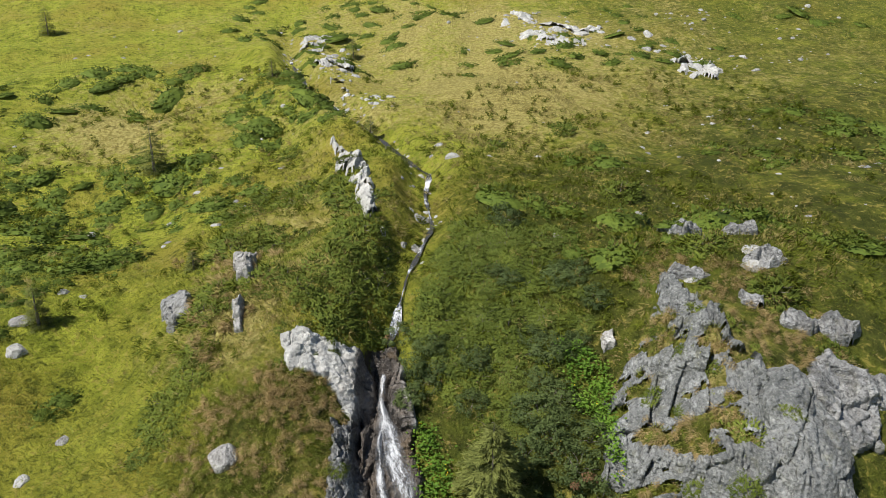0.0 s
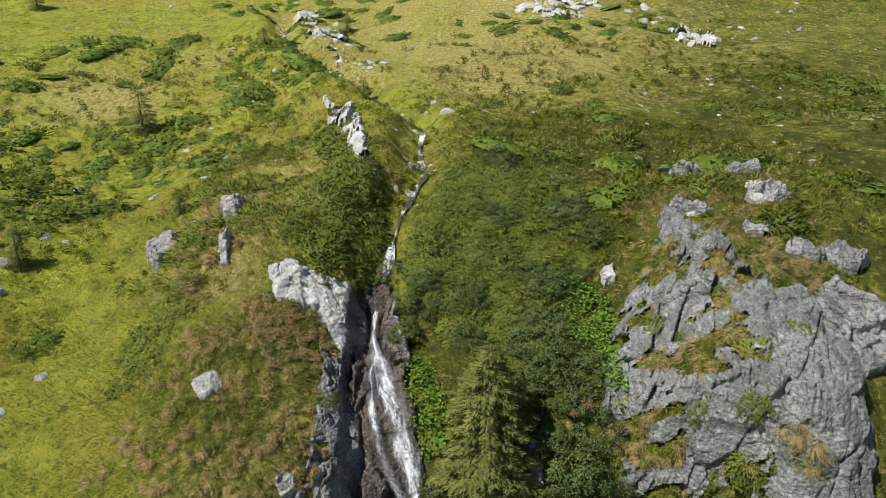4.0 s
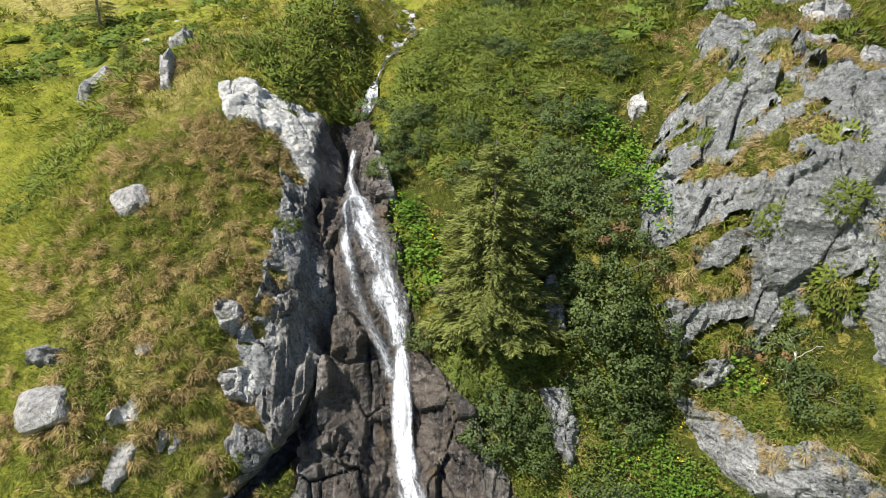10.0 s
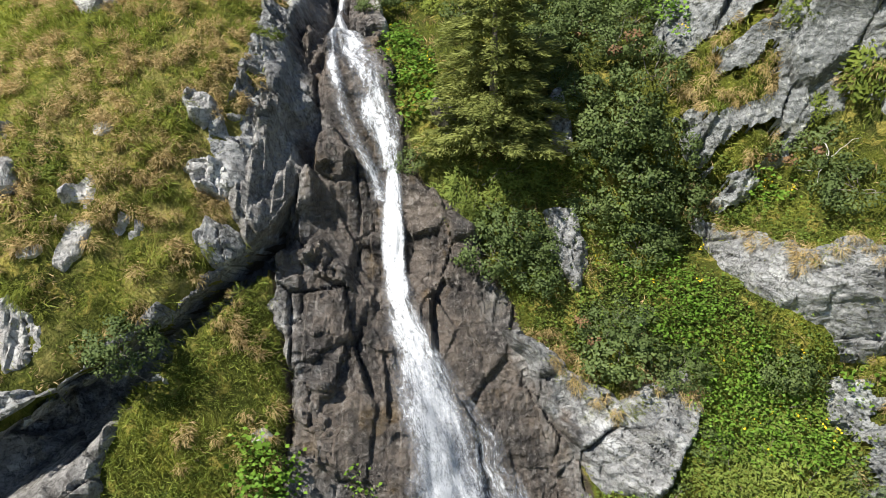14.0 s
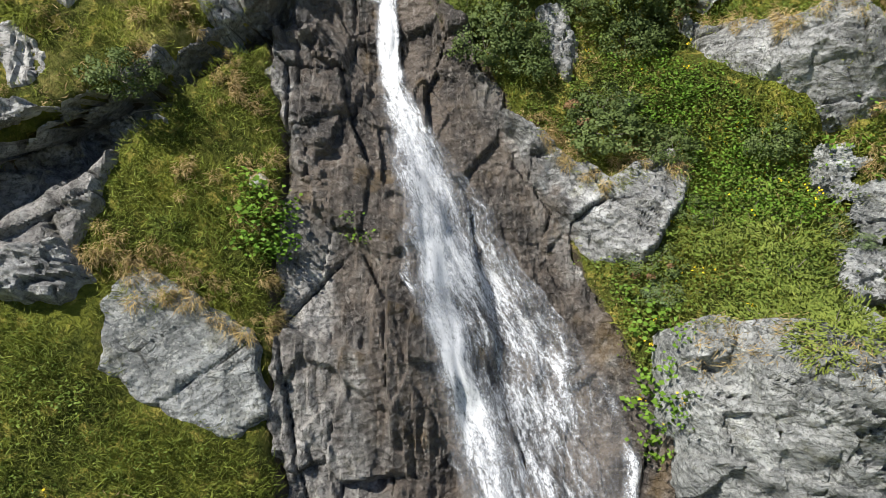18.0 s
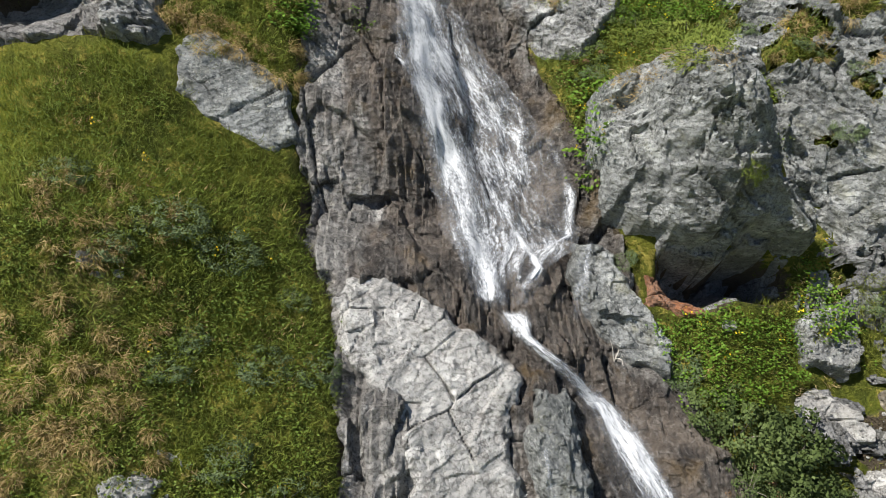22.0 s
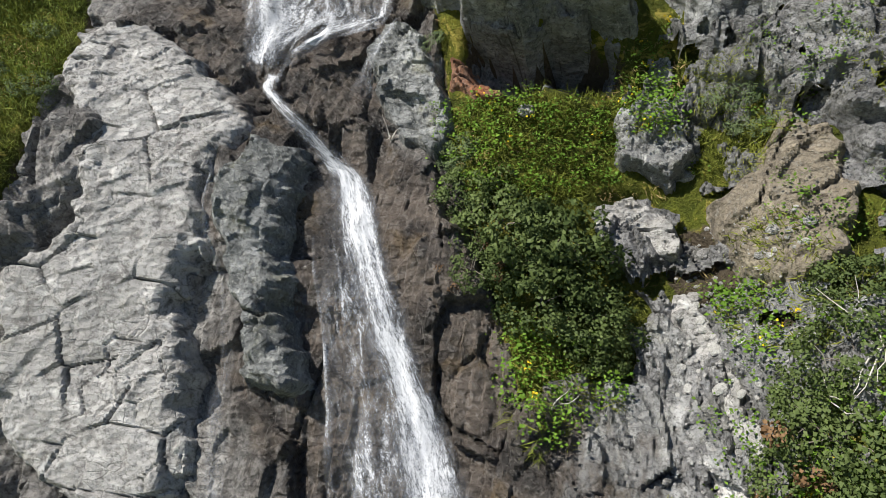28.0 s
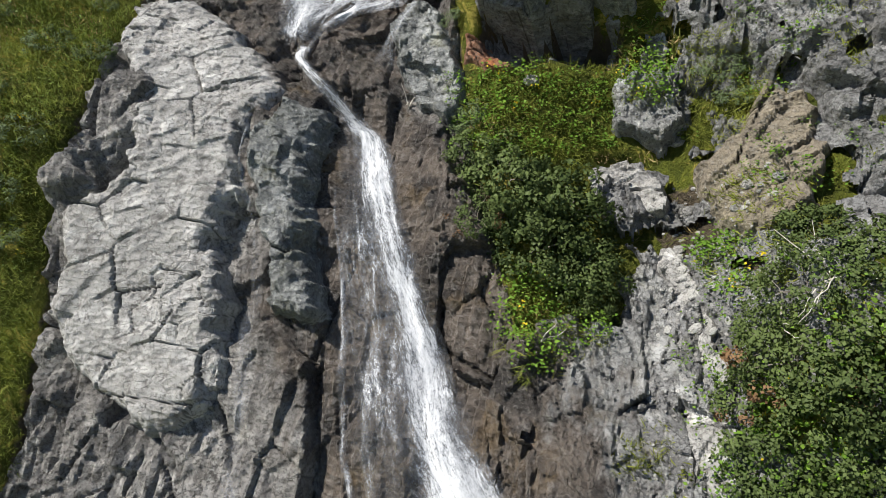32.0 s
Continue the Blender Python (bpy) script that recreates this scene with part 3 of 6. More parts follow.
outcrop("layered grey rock wall above the scree", [(9.9, 18.2), (10.0, 21.0), (11.6, 23.4), (14, 25.2), (17.5, 25.5), (17.5, 10.6), (14.6, 10.6), (12.4, 11.4), (11.3, 12.6), (10.6, 14.0), (9.6, 15.6)], 0.35, 0.7, 1.5, 2.4, 2.4, GREEN_ROCK, 0.3, 1.6)
outcrop("broken dark rock of the side gully", [(11.6, 11.2), (14, 11.4), (18.6, 11), (18.6, -6), (10.2, -6), (10.0, 0.4), (12.2, 2.0), (12.8, 4.6), (11.4, 5.6), (11.0, 7.2), (12.4, 7.6), (11.8, 8.8)], 0.05, 0.5, 1.3, 2.0, 1.9, DARK_OR_SHADE, 0.35, 1.4)
# Hollow and underside: ordinary rock given the dark colour in place of shade.
outcrop("dark rock hollow under the great boulder", [(7.2, 11.7), (8.6, 12.2), (10.4, 12.0), (11.6, 11.4), (11.2, 10.0), (10.2, 9.9), (8.6, 9.7), (7.6, 10.2)], 0.05, 0.3, 1.0, 1.4, 0.7, DARK_OR_SHADE, 0.3, 1.5)
outcrop("dark rock underside of the overhang", [(-11, 18.9), (-8.5, 20.4), (-6.8, 21.7), (-5.8, 22.7), (-4.8, 23.9), (-3.9, 25.1), (-3.5, 24.2), (-4.4, 22.9), (-5.6, 21.6), (-7.2, 20.0), (-8.6, 18.4), (-11, 17.0)], 0.05, 0.3, 0.9, 1.5, 0.7, DARK_OR_SHADE, 0.55, 1.3)
outcrop("fissured grey rock wall at the foot of the slope", [(10.0, 2.0), (11.0, 2.6), (12.2, 2.9), (12.0, 3.9), (12.8, 5.0), (13.7, 3.6), (14.6, 1.4), (14.9, -2), (13.2, -4), (10.6, -2), (9.8, 0)], 0.45, 0.5, 1.2, 2.2, 1.9, ROCK, 0.3, 1.5)
outcrop("ochre crumbling rock above the scree", [(15.0, 8.9), (15.7, 8.5), (16.3, 7.2), (16.2, 5.4), (15.3, 4.7), (14.5, 5.1), (13.4, 7.1), (14.4, 7.7)], 0.5, 0.5, 1.0, 1.5, 0.5, EARTH, 0.2, 1.6)
outcrop("dark layered rock wall over the scree gully", [(13.7, 11.2), (16.8, 11.6), (18.6, 10), (18.6, 5.5), (17.2, 6.2), (16.4, 7.6), (16.0, 8.3), (14.9, 9.6)], 0.5, 0.5, 1.1, 2.6, 2.4, DARK_OR_SHADE, 0.2, 1.6)
outcrop("white-grey bedrock patch under a grassy edge", [(11.0, 6.9), (12.0, 7.3), (13.0, 6.6), (13.1, 5.7), (12.3, 5.7), (11.3, 6.0)], 0.35, 0.3, 1.2, 1.4, 0.3, PALE, 0.2)
outcrop("dark rock step beside the herb slope", [(11.4, 9.3), (12.6, 9.5), (13.2, 8.3), (12.8, 7.5), (11.6, 8.0)], 0.5, 0.35, 0.9, 1.5, 0.8, ROCK, 0.2)
outcrop("smooth grey rib of rock beside the scree", [(13.0, 5.0), (13.5, 5.0), (14.3, 3.2), (15.0, 1.0), (15.2, -1.5), (14.5, -1.5), (13.9, 1.2), (13.4, 3.2)], 0.4, 0.3, 1.6, 2.0, 1.9, PALE, 0.2)
outcrop("orange weathered rock at the mouth of a hollow", [(7.0, 10.6), (7.7, 10.6), (8.6, 9.8), (8.7, 9.2), (7.9, 9.2), (7.1, 9.8)], 0.3, 0.15, 0.7, 1.8, 2.4, RUSTY, 0.2, 2.0)
outcrop("grey rock steps beside the pool", [(5.0, 11.6), (6.0, 11.4), (6.8, 10.0), (7.6, 8.4), (7.3, 7.4), (6.2, 8.0), (5.2, 9.4), (4.7, 10.6)], 0.45, 0.4, 1.5, 1.7, 2.2, DIMMED_ROCK, 0.2, 0.98)
outcrop("grey rock fin beside the gully", [(2.1, 22.1), (2.8, 21.3), (2.9, 20.1), (3.7, 19.2), (4.7, 17.8), (5.1, 17.0), (6.1, 18.5), (7.0, 19.4), (7.3, 20.2), (6.7, 21.3), (6.0, 20.9), (5.1, 20.4), (4.0, 21.2), (3.3, 21.7)], 0.4, 0.4, 1.3, 2.4, 2.4, ROCK, 0.2, 1.5)
outcrop("pale rock outcrop among bushes", [(3.4, 25.6), (4.2, 25.6), (4.6, 24.0), (4.2, 23.2), (3.5, 24.0)], 0.35, 0.3, 0.8, 1.6, 1.2, ROCK, 0.1)
outcrop("pale rock under the spruce", [(0.2, 28.8), (0.9, 29.0), (1.2, 28.0), (0.6, 27.6)], 0.5, 0.3, 0.9, 1.4, 1.2, ROCK, 0.1)
outcrop("upright pale rock beside the spruce", [(3.5, 29.0), (4.0, 29.2), (4.3, 28.0), (4.1, 27.2), (3.6, 27.4)], 0.5, 0.3, 0.9, 1.8, 1.4, ROCK, 0.1)
outcrop("split pale rock wall at the lip", [(-2.5, 37.0), (-2.0, 36.6), (-1.4, 34.8), (-1.2, 33.2), (-1.9, 33.2), (-2.5, 34.8)], 0.7, 0.35, 1.1, 1.6, 1.3, PALE, 0.2)
outcrop("broken grey rock in the grass bank", [(-6.9, 9.7), (-5.9, 9.8), (-5.7, 9.0), (-6.6, 8.8)], 0.05, 0.35, 0.6, 1.2, 0.3, ROCK, 0.1, 1.6)
outcrop("grey rock in the grass bank", [(-5.0, 5.6), (-4.2, 5.8), (-3.9, 5.0), (-4.6, 4.2), (-5.2, 4.4)], 0.1, 0.35, 0.7, 1.4, 0.5, ROCK, 0.1, 1.8)
for k, (x, s, rx, rs, label, material, lift) in enumerate((
        (-5.5, 27.2, 0.45, 0.85, "pale rock standing out of dry grass", PALE, 0.12), (-4.2, 27.2, 0.65, 0.95, "broken grey rock at the edge of the buttress", ROCK, 0.12),
        (-5.1, 25.4, 0.65, 0.5, "low broken grey rock between dry tufts", PALE, 0.12), (-6.6, 23.8, 0.6, 0.4, "low grey rock in the dry grass of the buttress", PALE, 0.12),
        (-8.2, 22.5, 0.7, 0.5, "pale slanting rock in dry grass", PALE, 0.12), (-7.5, 24.0, 0.4, 0.9, "narrow grey rock rib in the grass", PALE, 0.12),
        (-4.4, 31.0, 0.5, 0.9, "grey broken rock above the gully", ROCK, 0.12), (-9.5, 25.9, 0.8, 0.3, "low pale rock ledge in the grass", ROCK, 0.12),
        (-6.0, 20.6, 0.7, 0.3, "grey rock at the lip of the overhang", ROCK, 0.12), (-4.5, 29.3, 0.4, 0.7, "grey broken rock above the gully", ROCK, 0.12),
        (-4.6, 24.3, 0.6, 0.35, "grey rock at the lip of the overhang", ROCK, 0.12), (-9.6, 20.9, 0.7, 0.4, "pale slanting rock in dry grass", PALE, 0.12))):
    outcrop(label, blob(x, s, rx, rs, k), lift, 0.4, 0.7, 1.5, 1.2, material, 0.15, 1.5, 0.05)
outcrop("broken rock ledges along the lip of the overhang", [(x, s + 1.0) for x, s in ((-11, 18.1), (-8.5, 19.6), (-6.8, 20.9), (-5.8, 21.9), (-4.8, 23.1), (-3.9, 24.3))]
        + [(x, s + 0.62) for x, s in ((-3.9, 24.3), (-4.8, 23.1), (-5.8, 21.9), (-6.8, 20.9), (-8.5, 19.6), (-11, 18.1))], 0.05, 0.35, 0.9, 1.9, 0.8, ROCK, 0.15, 1.3)
outcrop("pale broken bluff beside the upper stream", [(-19.5, 106), (-17.5, 110), (-15.2, 107), (-11.0, 95), (-10.6, 84), (-8.0, 74.5), (-10.8, 76.8), (-14.3, 88), (-17.4, 94)], 0.35, 1.2, 1.8, 1.5, 1.2, WHITE, 0.0, 1.15, 0.17)
outcrop("long broken band of pale rock on the far slope", [(7.2, 104), (10, 113), (13, 118), (16.9, 108), (21.6, 109), (23.8, 104.7), (19.7, 94), (16, 98), (12.1, 96)], 0.3, 1.2, 1.8, 1.6, 0.4, WHITE, 0.0, 1.15, 0.2)
outcrop("pale rock group on the far slope", [(27.7, 94.5), (31, 99), (35, 100), (33, 92), (30.0, 85), (26.3, 87.4)], 0.3, 1.2, 1.8, 1.5, 0.8, WHITE, 0.0, 1.15, 0.17)
outcrop("pale rock edge of the spur above the stream", [(-9.2, 64.5), (-7.4, 61), (-5.2, 54.9), (-4.2, 49), (-3.4, 45.2), (-4.2, 45.5), (-5.2, 50), (-6.6, 54.4), (-8.6, 61)], 0.6, 0.6, 1.5, 1.7, 1.2, WHITE, 0.0, 1.6, 0.09)
for k, (x, s, r) in enumerate(((13.6, 45.6, 1.3), (16.4, 44.6, 1.1), (16.6, 41.2, 1.0), (12.6, 40.6, 1.0), (18.4, 36.8, 1.2), (16.4, 36.9, 0.9), (19.4, 33.6, 1.3), (14.6, 38.0, 0.9))):
    outcrop("weathered grey rock on the crown of the cliff", blob(x, s, r, 0.7*r, 60 + k), 0.4, 0.5, 1.0, 1.5, 1.0, ROCK, 0.1, 1.6, 0.08)


for k, (x, s, rx, rs) in enumerate(((-4.7, 4.6, 0.9, 0.6), (-5.2, 2.6, 1.0, 0.5), (-3.9, 1.4, 0.6, 0.4))):
    outcrop("broken grey ledge in the grassy bank", blob(x, s, rx, rs, 90 + k), 0.12, 0.4, 0.8, 1.6, 0.5, PALE, 0.15, 1.5)


GRASSY = {"lichen": 0.08, "layered": 0.08, "broken rock ledges": 0.0, "broken dark rock": 0.10, "dark layered": 0.12, "pale rock edge": 0.08}


def grassed(x, s, row, k):
    """1 where soil and grass lie on the ledges of the rocks."""
    if row[10] > 0.1 and "far slope" in row[0] + " far slope"*row[0].startswith("pale broken bluff"):
        return step(fbm(x, s, 2.8, 3, k + 200), -0.09, -0.03)
    cut = next((c for start, c in GRASSY.items() if row[0].startswith(start)), None)
    if cut is None:
        return 0.0*x
    return step(fbm(x, s*1.5, 1.25, 4, k + 200) + 0.05*step(s, 32, 37), cut, cut + 0.05)


def soil_below(x, s):
    """How far the soil lies below the landform under bare rock."""
    t = 0.9 * step(to_outline(x, s, GULLY), -0.25, 0.5)
    for n, row in enumerate(OUTCROPS):
        outline, soil = row[1], row[8]
        p = np.array(outline)
        near = (x > p[:, 0].min() - 1) & (x < p[:, 0].max() + 1) & (s > p[:, 1].min() - 1) & (s < p[:, 1].max() + 1)
        if near.any():
            deep = to_outline(x[near], s[near], outline)
            t[near] = np.maximum(t[near], soil * step(deep, -0.1, 0.5))
            rise = 0.62 if row[9] > 1.5 else row[2] + 0.2 if row[10] < 0.1 else 0.0
            t[near] = t[near] - rise*grassed(x[near], s[near], row, 400 + 31*n)*step(deep, 0.1, 0.8)
    return t


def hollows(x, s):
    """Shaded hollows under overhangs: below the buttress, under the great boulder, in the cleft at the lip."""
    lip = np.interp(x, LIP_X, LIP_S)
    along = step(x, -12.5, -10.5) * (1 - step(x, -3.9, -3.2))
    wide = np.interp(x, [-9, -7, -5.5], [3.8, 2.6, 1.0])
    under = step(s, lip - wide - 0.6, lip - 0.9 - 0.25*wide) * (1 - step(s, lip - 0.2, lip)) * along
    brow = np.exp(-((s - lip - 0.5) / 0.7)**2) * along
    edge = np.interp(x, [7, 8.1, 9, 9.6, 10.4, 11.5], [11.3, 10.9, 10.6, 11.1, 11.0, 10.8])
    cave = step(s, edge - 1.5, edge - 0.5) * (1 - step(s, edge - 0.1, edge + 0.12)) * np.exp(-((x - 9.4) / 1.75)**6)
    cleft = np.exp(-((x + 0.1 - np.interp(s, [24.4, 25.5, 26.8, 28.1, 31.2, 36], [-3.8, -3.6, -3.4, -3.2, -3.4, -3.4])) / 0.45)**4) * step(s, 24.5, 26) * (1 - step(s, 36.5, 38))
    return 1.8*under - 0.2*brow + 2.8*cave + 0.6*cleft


STREAM_S = np.array([37, 39.7, 43.1, 46.0, 48.9, 54.5, 59.0, 61.8, 66.0, 71.4, 77.7, 86.4, 98.6, 108, 125, 160.0])
STREAM_X = np.array([-3.05, -2.45, -2.0, -1.3, -0.65, -1.25, -1.05, -2.85, -4.75, -7.45, -11.5, -15.35, -19.35, -21.5, -24, -30.0])


def hummocks(x, s):
    """Swells of the upper meadow and the banks of the stream."""
    up = step(s, 37, 46)
    n = up*(1.4*fbm(x, s, 4.5, 3, 13) + 2.2*fbm(x, s, 11, 3, 31)) + step(s, 60, 120)*4.0*fbm(x, s, 30, 3, 41)
    off = x - np.interp(s, STREAM_S, STREAM_X)
    bank = 1.5*step(-off, 0.8, 2.8)*(1 - step(-off, 3.0, 9.0)) + 0.8*step(off, 0.7, 2.4)*(1 - step(off, 3.0, 10.0))
    return n*(1 - 0.7*np.exp(-(off/2.0)**2)) + up*(1 - step(s, 90, 120))*bank


def base(x, s):
    trough = 0.35 * np.exp(-((x - np.interp(s, WATERLINE_S, WATERLINE_X)) / 0.9)**2) * (s < 40)
    return landform(x, s) + hummocks(x, s) - hollows(x, s) - trough


def soil(x, s):
    """The ground's height off the slope."""
    n = 0.34*fbm(x, s, 3.2, 4, 11) + 0.14*fbm(x, s, 0.7, 3, 23)
    cut = 0.55 * np.exp(-((x - np.interp(s, STREAM_S, STREAM_X)) / 0.9)**2) * step(s, 36, 40)
    return base(x, s) + n - cut - soil_below(x, s)


# ---- mesh helpers ----
def mesh_np(name, verts, faces, material, smooth=True, attributes=(), uv=None, sharp=0, facing=None):
    """A mesh from arrays: faces is an (n, 3) or (n, 4) array. sharp: degrees above which edges are hard. facing: for leaves, the way each one is lit from."""
    if facing is not None:
        q = verts[faces]
        turned = (np.cross(q[:, 1] - q[:, 3], q[:, 2] - q[:, 0])*facing).sum(1) < 0
        faces = np.where(turned[:, None], faces[:, ::-1], faces)
        smooth = True
    me = bpy.data.meshes.new(name)
    n, k = faces.shape
    me.vertices.add(len(verts))
    me.vertices.foreach_set("co", np.ascontiguousarray(verts, np.float32).ravel())
    me.loops.add(n * k)
    me.loops.foreach_set("vertex_index", np.ascontiguousarray(faces, np.int32).ravel())
    me.polygons.add(n)
    me.polygons.foreach_set("loop_start", np.arange(0, n*k, k, dtype=np.int32))
    me.polygons.foreach_set("loop_total", np.full(n, k, np.int32))
    me.polygons.foreach_set("use_smooth", np.full(n, smooth, bool))
    for key, values in attributes:
        me.attributes.new(key, "FLOAT", "POINT").data.foreach_set("value", np.ascontiguousarray(values, np.float32).ravel())
    if uv is not None:
        me.uv_layers.new(name="UVMap").data.foreach_set("uv", np.ascontiguousarray(uv[faces.ravel()], np.float32).ravel())
    me.materials.append(material)
    me.update()
    me.validate()
    if sharp:
        me.set_sharp_from_angle(angle=radians(sharp))
    if facing is not None:
        me.normals_split_custom_set_from_vertices(np.repeat(facing, faces.shape[1], 0))
    return me


def part(name, mesh, parent=None, label=""):
    ob = new(name, mesh)
    if parent:
        ob.parent = parent
    return tagged(ob, label)


def grid_faces(nu, nv):
    i = (np.arange(nu - 1)[:, None]*nv + np.arange(nv - 1)[None, :]).ravel()
    return np.stack([i, i + nv, i + nv + 1, i + 1], 1)


def frames_on(x, s, off=0.0):
    """Places on the soil, and the slope's unit normal there."""
    e = 0.15
    p = surface(x, s, soil(x, s) + off)
    a = surface(x + e, s, soil(x + e, s)) - surface(x - e, s, soil(x - e, s))
    b = surface(x, s + e, soil(x, s + e)) - surface(x, s - e, soil(x, s - e))
    n = np.cross(a, b)
    return p, n / np.linalg.norm(n, axis=1, keepdims=True)


# ---- the ground sheet ----
def spaced(fine_lo, fine_hi, fine, lo, hi, grow=1.08, most=14.0):
    v = list(np.arange(fine_lo, fine_hi, fine))
    for sign, end in ((1, hi), (-1, lo)):
        w, q = fine, (v[-1] if sign > 0 else v[0])
        extra = []
        while (q < end) if sign > 0 else (q > end):
            w = min(w * grow, most)
            q += sign * w
            extra.append(q)
        v = v + extra if sign > 0 else extra[::-1] + v
    return np.array(v)


gx = spaced(-16, 18, 0.21, -420, 420, 1.09)
gs = spaced(-6, 48, 0.21, -560, 430, 1.06, 10.0)
GX, GS = (a.ravel() for a in np.meshgrid(gx, gs, indexing="ij"))
buttress = np.exp(-((GX + 6.5) / 4.2)**2 - ((GS - 26) / 5.5)**2)
cliff_top = np.exp(-((GX - 11.5) / 4.0)**2 - ((GS - 34) / 8)**2)
shoulder = np.exp(-((GX + 11) / 4)**2 - ((GS - 38) / 4)**2)
# Golden grass; the farthest patch paints sunlight on the meadow in straw colour.
gold_sunlit = 0.8*np.exp(-((GX - 2) / 28)**2 - ((GS - 104) / 26)**2) + np.exp(-((GX - 6) / 14)**2 - ((GS - 72) / 14)**2) + np.exp(-((GX + 30) / 9)**2 - ((GS - 72) / 9)**2)
bank = np.exp(-((GX + 6.5) / 1.6)**2 - ((GS - 9) / 2.0)**2) + np.exp(-((GX + 6.0) / 1.6)**2 - ((GS - 5) / 1.6)**2)
# Dry grass; the far step lightens the upper slope as if sunlit.
dry = np.clip(0.45*buttress + 0.6*cliff_top + 0.5*shoulder + 0.55*gold_sunlit + 0.5*np.exp(-((GX + 9) / 7)**2 - ((GS - 48) / 12)**2) + 0.25*step(GS, 55, 85) + 0.35*bank + 0.5*fbm(GX, GS, 6, 3, 77), 0, 1)
scree = step(to_outline(GX, GS, [(12.6, 6.2), (13.6, 6.6), (15.4, 4.6), (15.6, 1.6), (14.8, 0.6), (13.9, 3.0)]), -0.3, 0.3)
# Bare gully and scree; hollows also get dark soil in place of shade.
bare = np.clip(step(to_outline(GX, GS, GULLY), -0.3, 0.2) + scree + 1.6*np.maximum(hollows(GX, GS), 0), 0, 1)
# Lush grass, with shadowed grass bases and the right side's cloud shade painted in.
lush = np.clip((1 - step(GS, 33, 38))*step(GX, -12, -8) + step(GX, -1, 7)*(1 - 0.8*gold_sunlit)*(1 - 0.7*step(GS, 58, 90)) + np.exp(-((GX - 8) / 9)**2 - ((GS - 46) / 11)**2) + 0.5*step(GX, 10, 30) + 0.2*np.exp(-((GX + 9) / 5)**2 - ((GS - 46) / 10)**2), 0, 1)
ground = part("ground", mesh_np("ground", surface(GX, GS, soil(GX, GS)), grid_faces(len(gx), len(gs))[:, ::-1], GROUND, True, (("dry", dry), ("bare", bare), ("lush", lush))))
tagged(ground, "steep alpine meadow of green and straw-coloured grass", "ground", kind="structure")


# ---- rock ----
def rock_relief(x, s, size, stretch, turn, k, rugged=1.0, fine=1.0):
    """Relief of jointed, layered rock in metres, and which block each point belongs to."""
    m = min(size, 1.7)
    w = 0.2*size
    wx, ws = x + w*fbm(x, s, 1.3*size, 2, k + 50), s + w*fbm(x, s, 1.3*size, 2, k + 60)
    ca, sa = math.cos(turn), math.sin(turn)
    a, b = wx*ca + ws*sa, -wx*sa + ws*ca
    _, name, _ = blocks(a/stretch, b, size, k)
    j = 0.06*fbm(x, s, 0.45, 3, k + 52)
    a, b = a + j, b - j
    part1, part2 = step(fbm(x, s, 1.5, 3, k + 91), -0.06, 0.10), step(fbm(x, s, 0.9, 3, k + 92), 0.0, 0.12)
    great, _, _ = blocks((a*0.9 + b*0.44)/1.25, b*0.9 - a*0.44, 1.9*m, k + 3, 0.02, 0.0)
    big, _, j1 = blocks(a/stretch, b, size, k, 0.022, 0.12 + 0.35*part1)
    mid, _, j2 = blocks(a/stretch, b, 0.42*size, k + 7, 0.035, 0.08 + 0.35*part2)
    low, _, _ = blocks(a/stretch, b, 0.17*size, k + 13, 0.06, 0.25)
    cross, _, _ = blocks((a*0.62 + b*0.78)/1.5, -a*0.78 + b*0.62, 0.5*m + 0.12, k + 17, 0.04, 0.2)
    bed = b/(0.13*m + 0.03) + 0.5*fbm(a/stretch, b, 1.4*m, 3, k + 30)
    saw = bed - np.floor(bed)
    layer = (np.minimum(saw, 5*(1 - saw)) - 0.4) * hash2(np.floor(bed), np.floor(a/(1.1*m) + 3.3*hash2(np.floor(bed), np.floor(bed)*0, k + 32)), k + 31)
    joint = np.maximum(np.exp(-(j1/0.034)**2)*part1, 0.9*np.exp(-(j2/0.026)**2)*part2)
    rough = np.clip(0.65 + 2.4*fbm(x, s, 2.2, 2, k + 70), 0.15, 1.0)
    calm = 0.42 if rugged < 1 else 1.0
    h = calm*(0.21*m*big + 0.16*m*mid*(0.35 + 0.65*rough)) + rough*fine*m*(0.085*low + 0.11*cross) + (0.13 if stretch > 1.75 else 0.015)*m*fine*layer*(0.3 + 0.7*rough)
    h = h*min(rugged, 1.5) + (0.30 if size < 2.5 else 0.12)*calm*m*(0.35 + 0.65*(rugged - 0.4))*great
    h = h - (0.10 if rugged < 1 else 0.08)*part1*np.exp(-(j1/0.032)**2) - 0.05*part2*np.exp(-(j2/0.03)**2)
    return h + 0.035*fine*fbm(x, s, 0.3, 3, k + 20), name, joint


SLAB = next(row[1] for row in OUTCROPS if row[0].startswith("broad pale"))


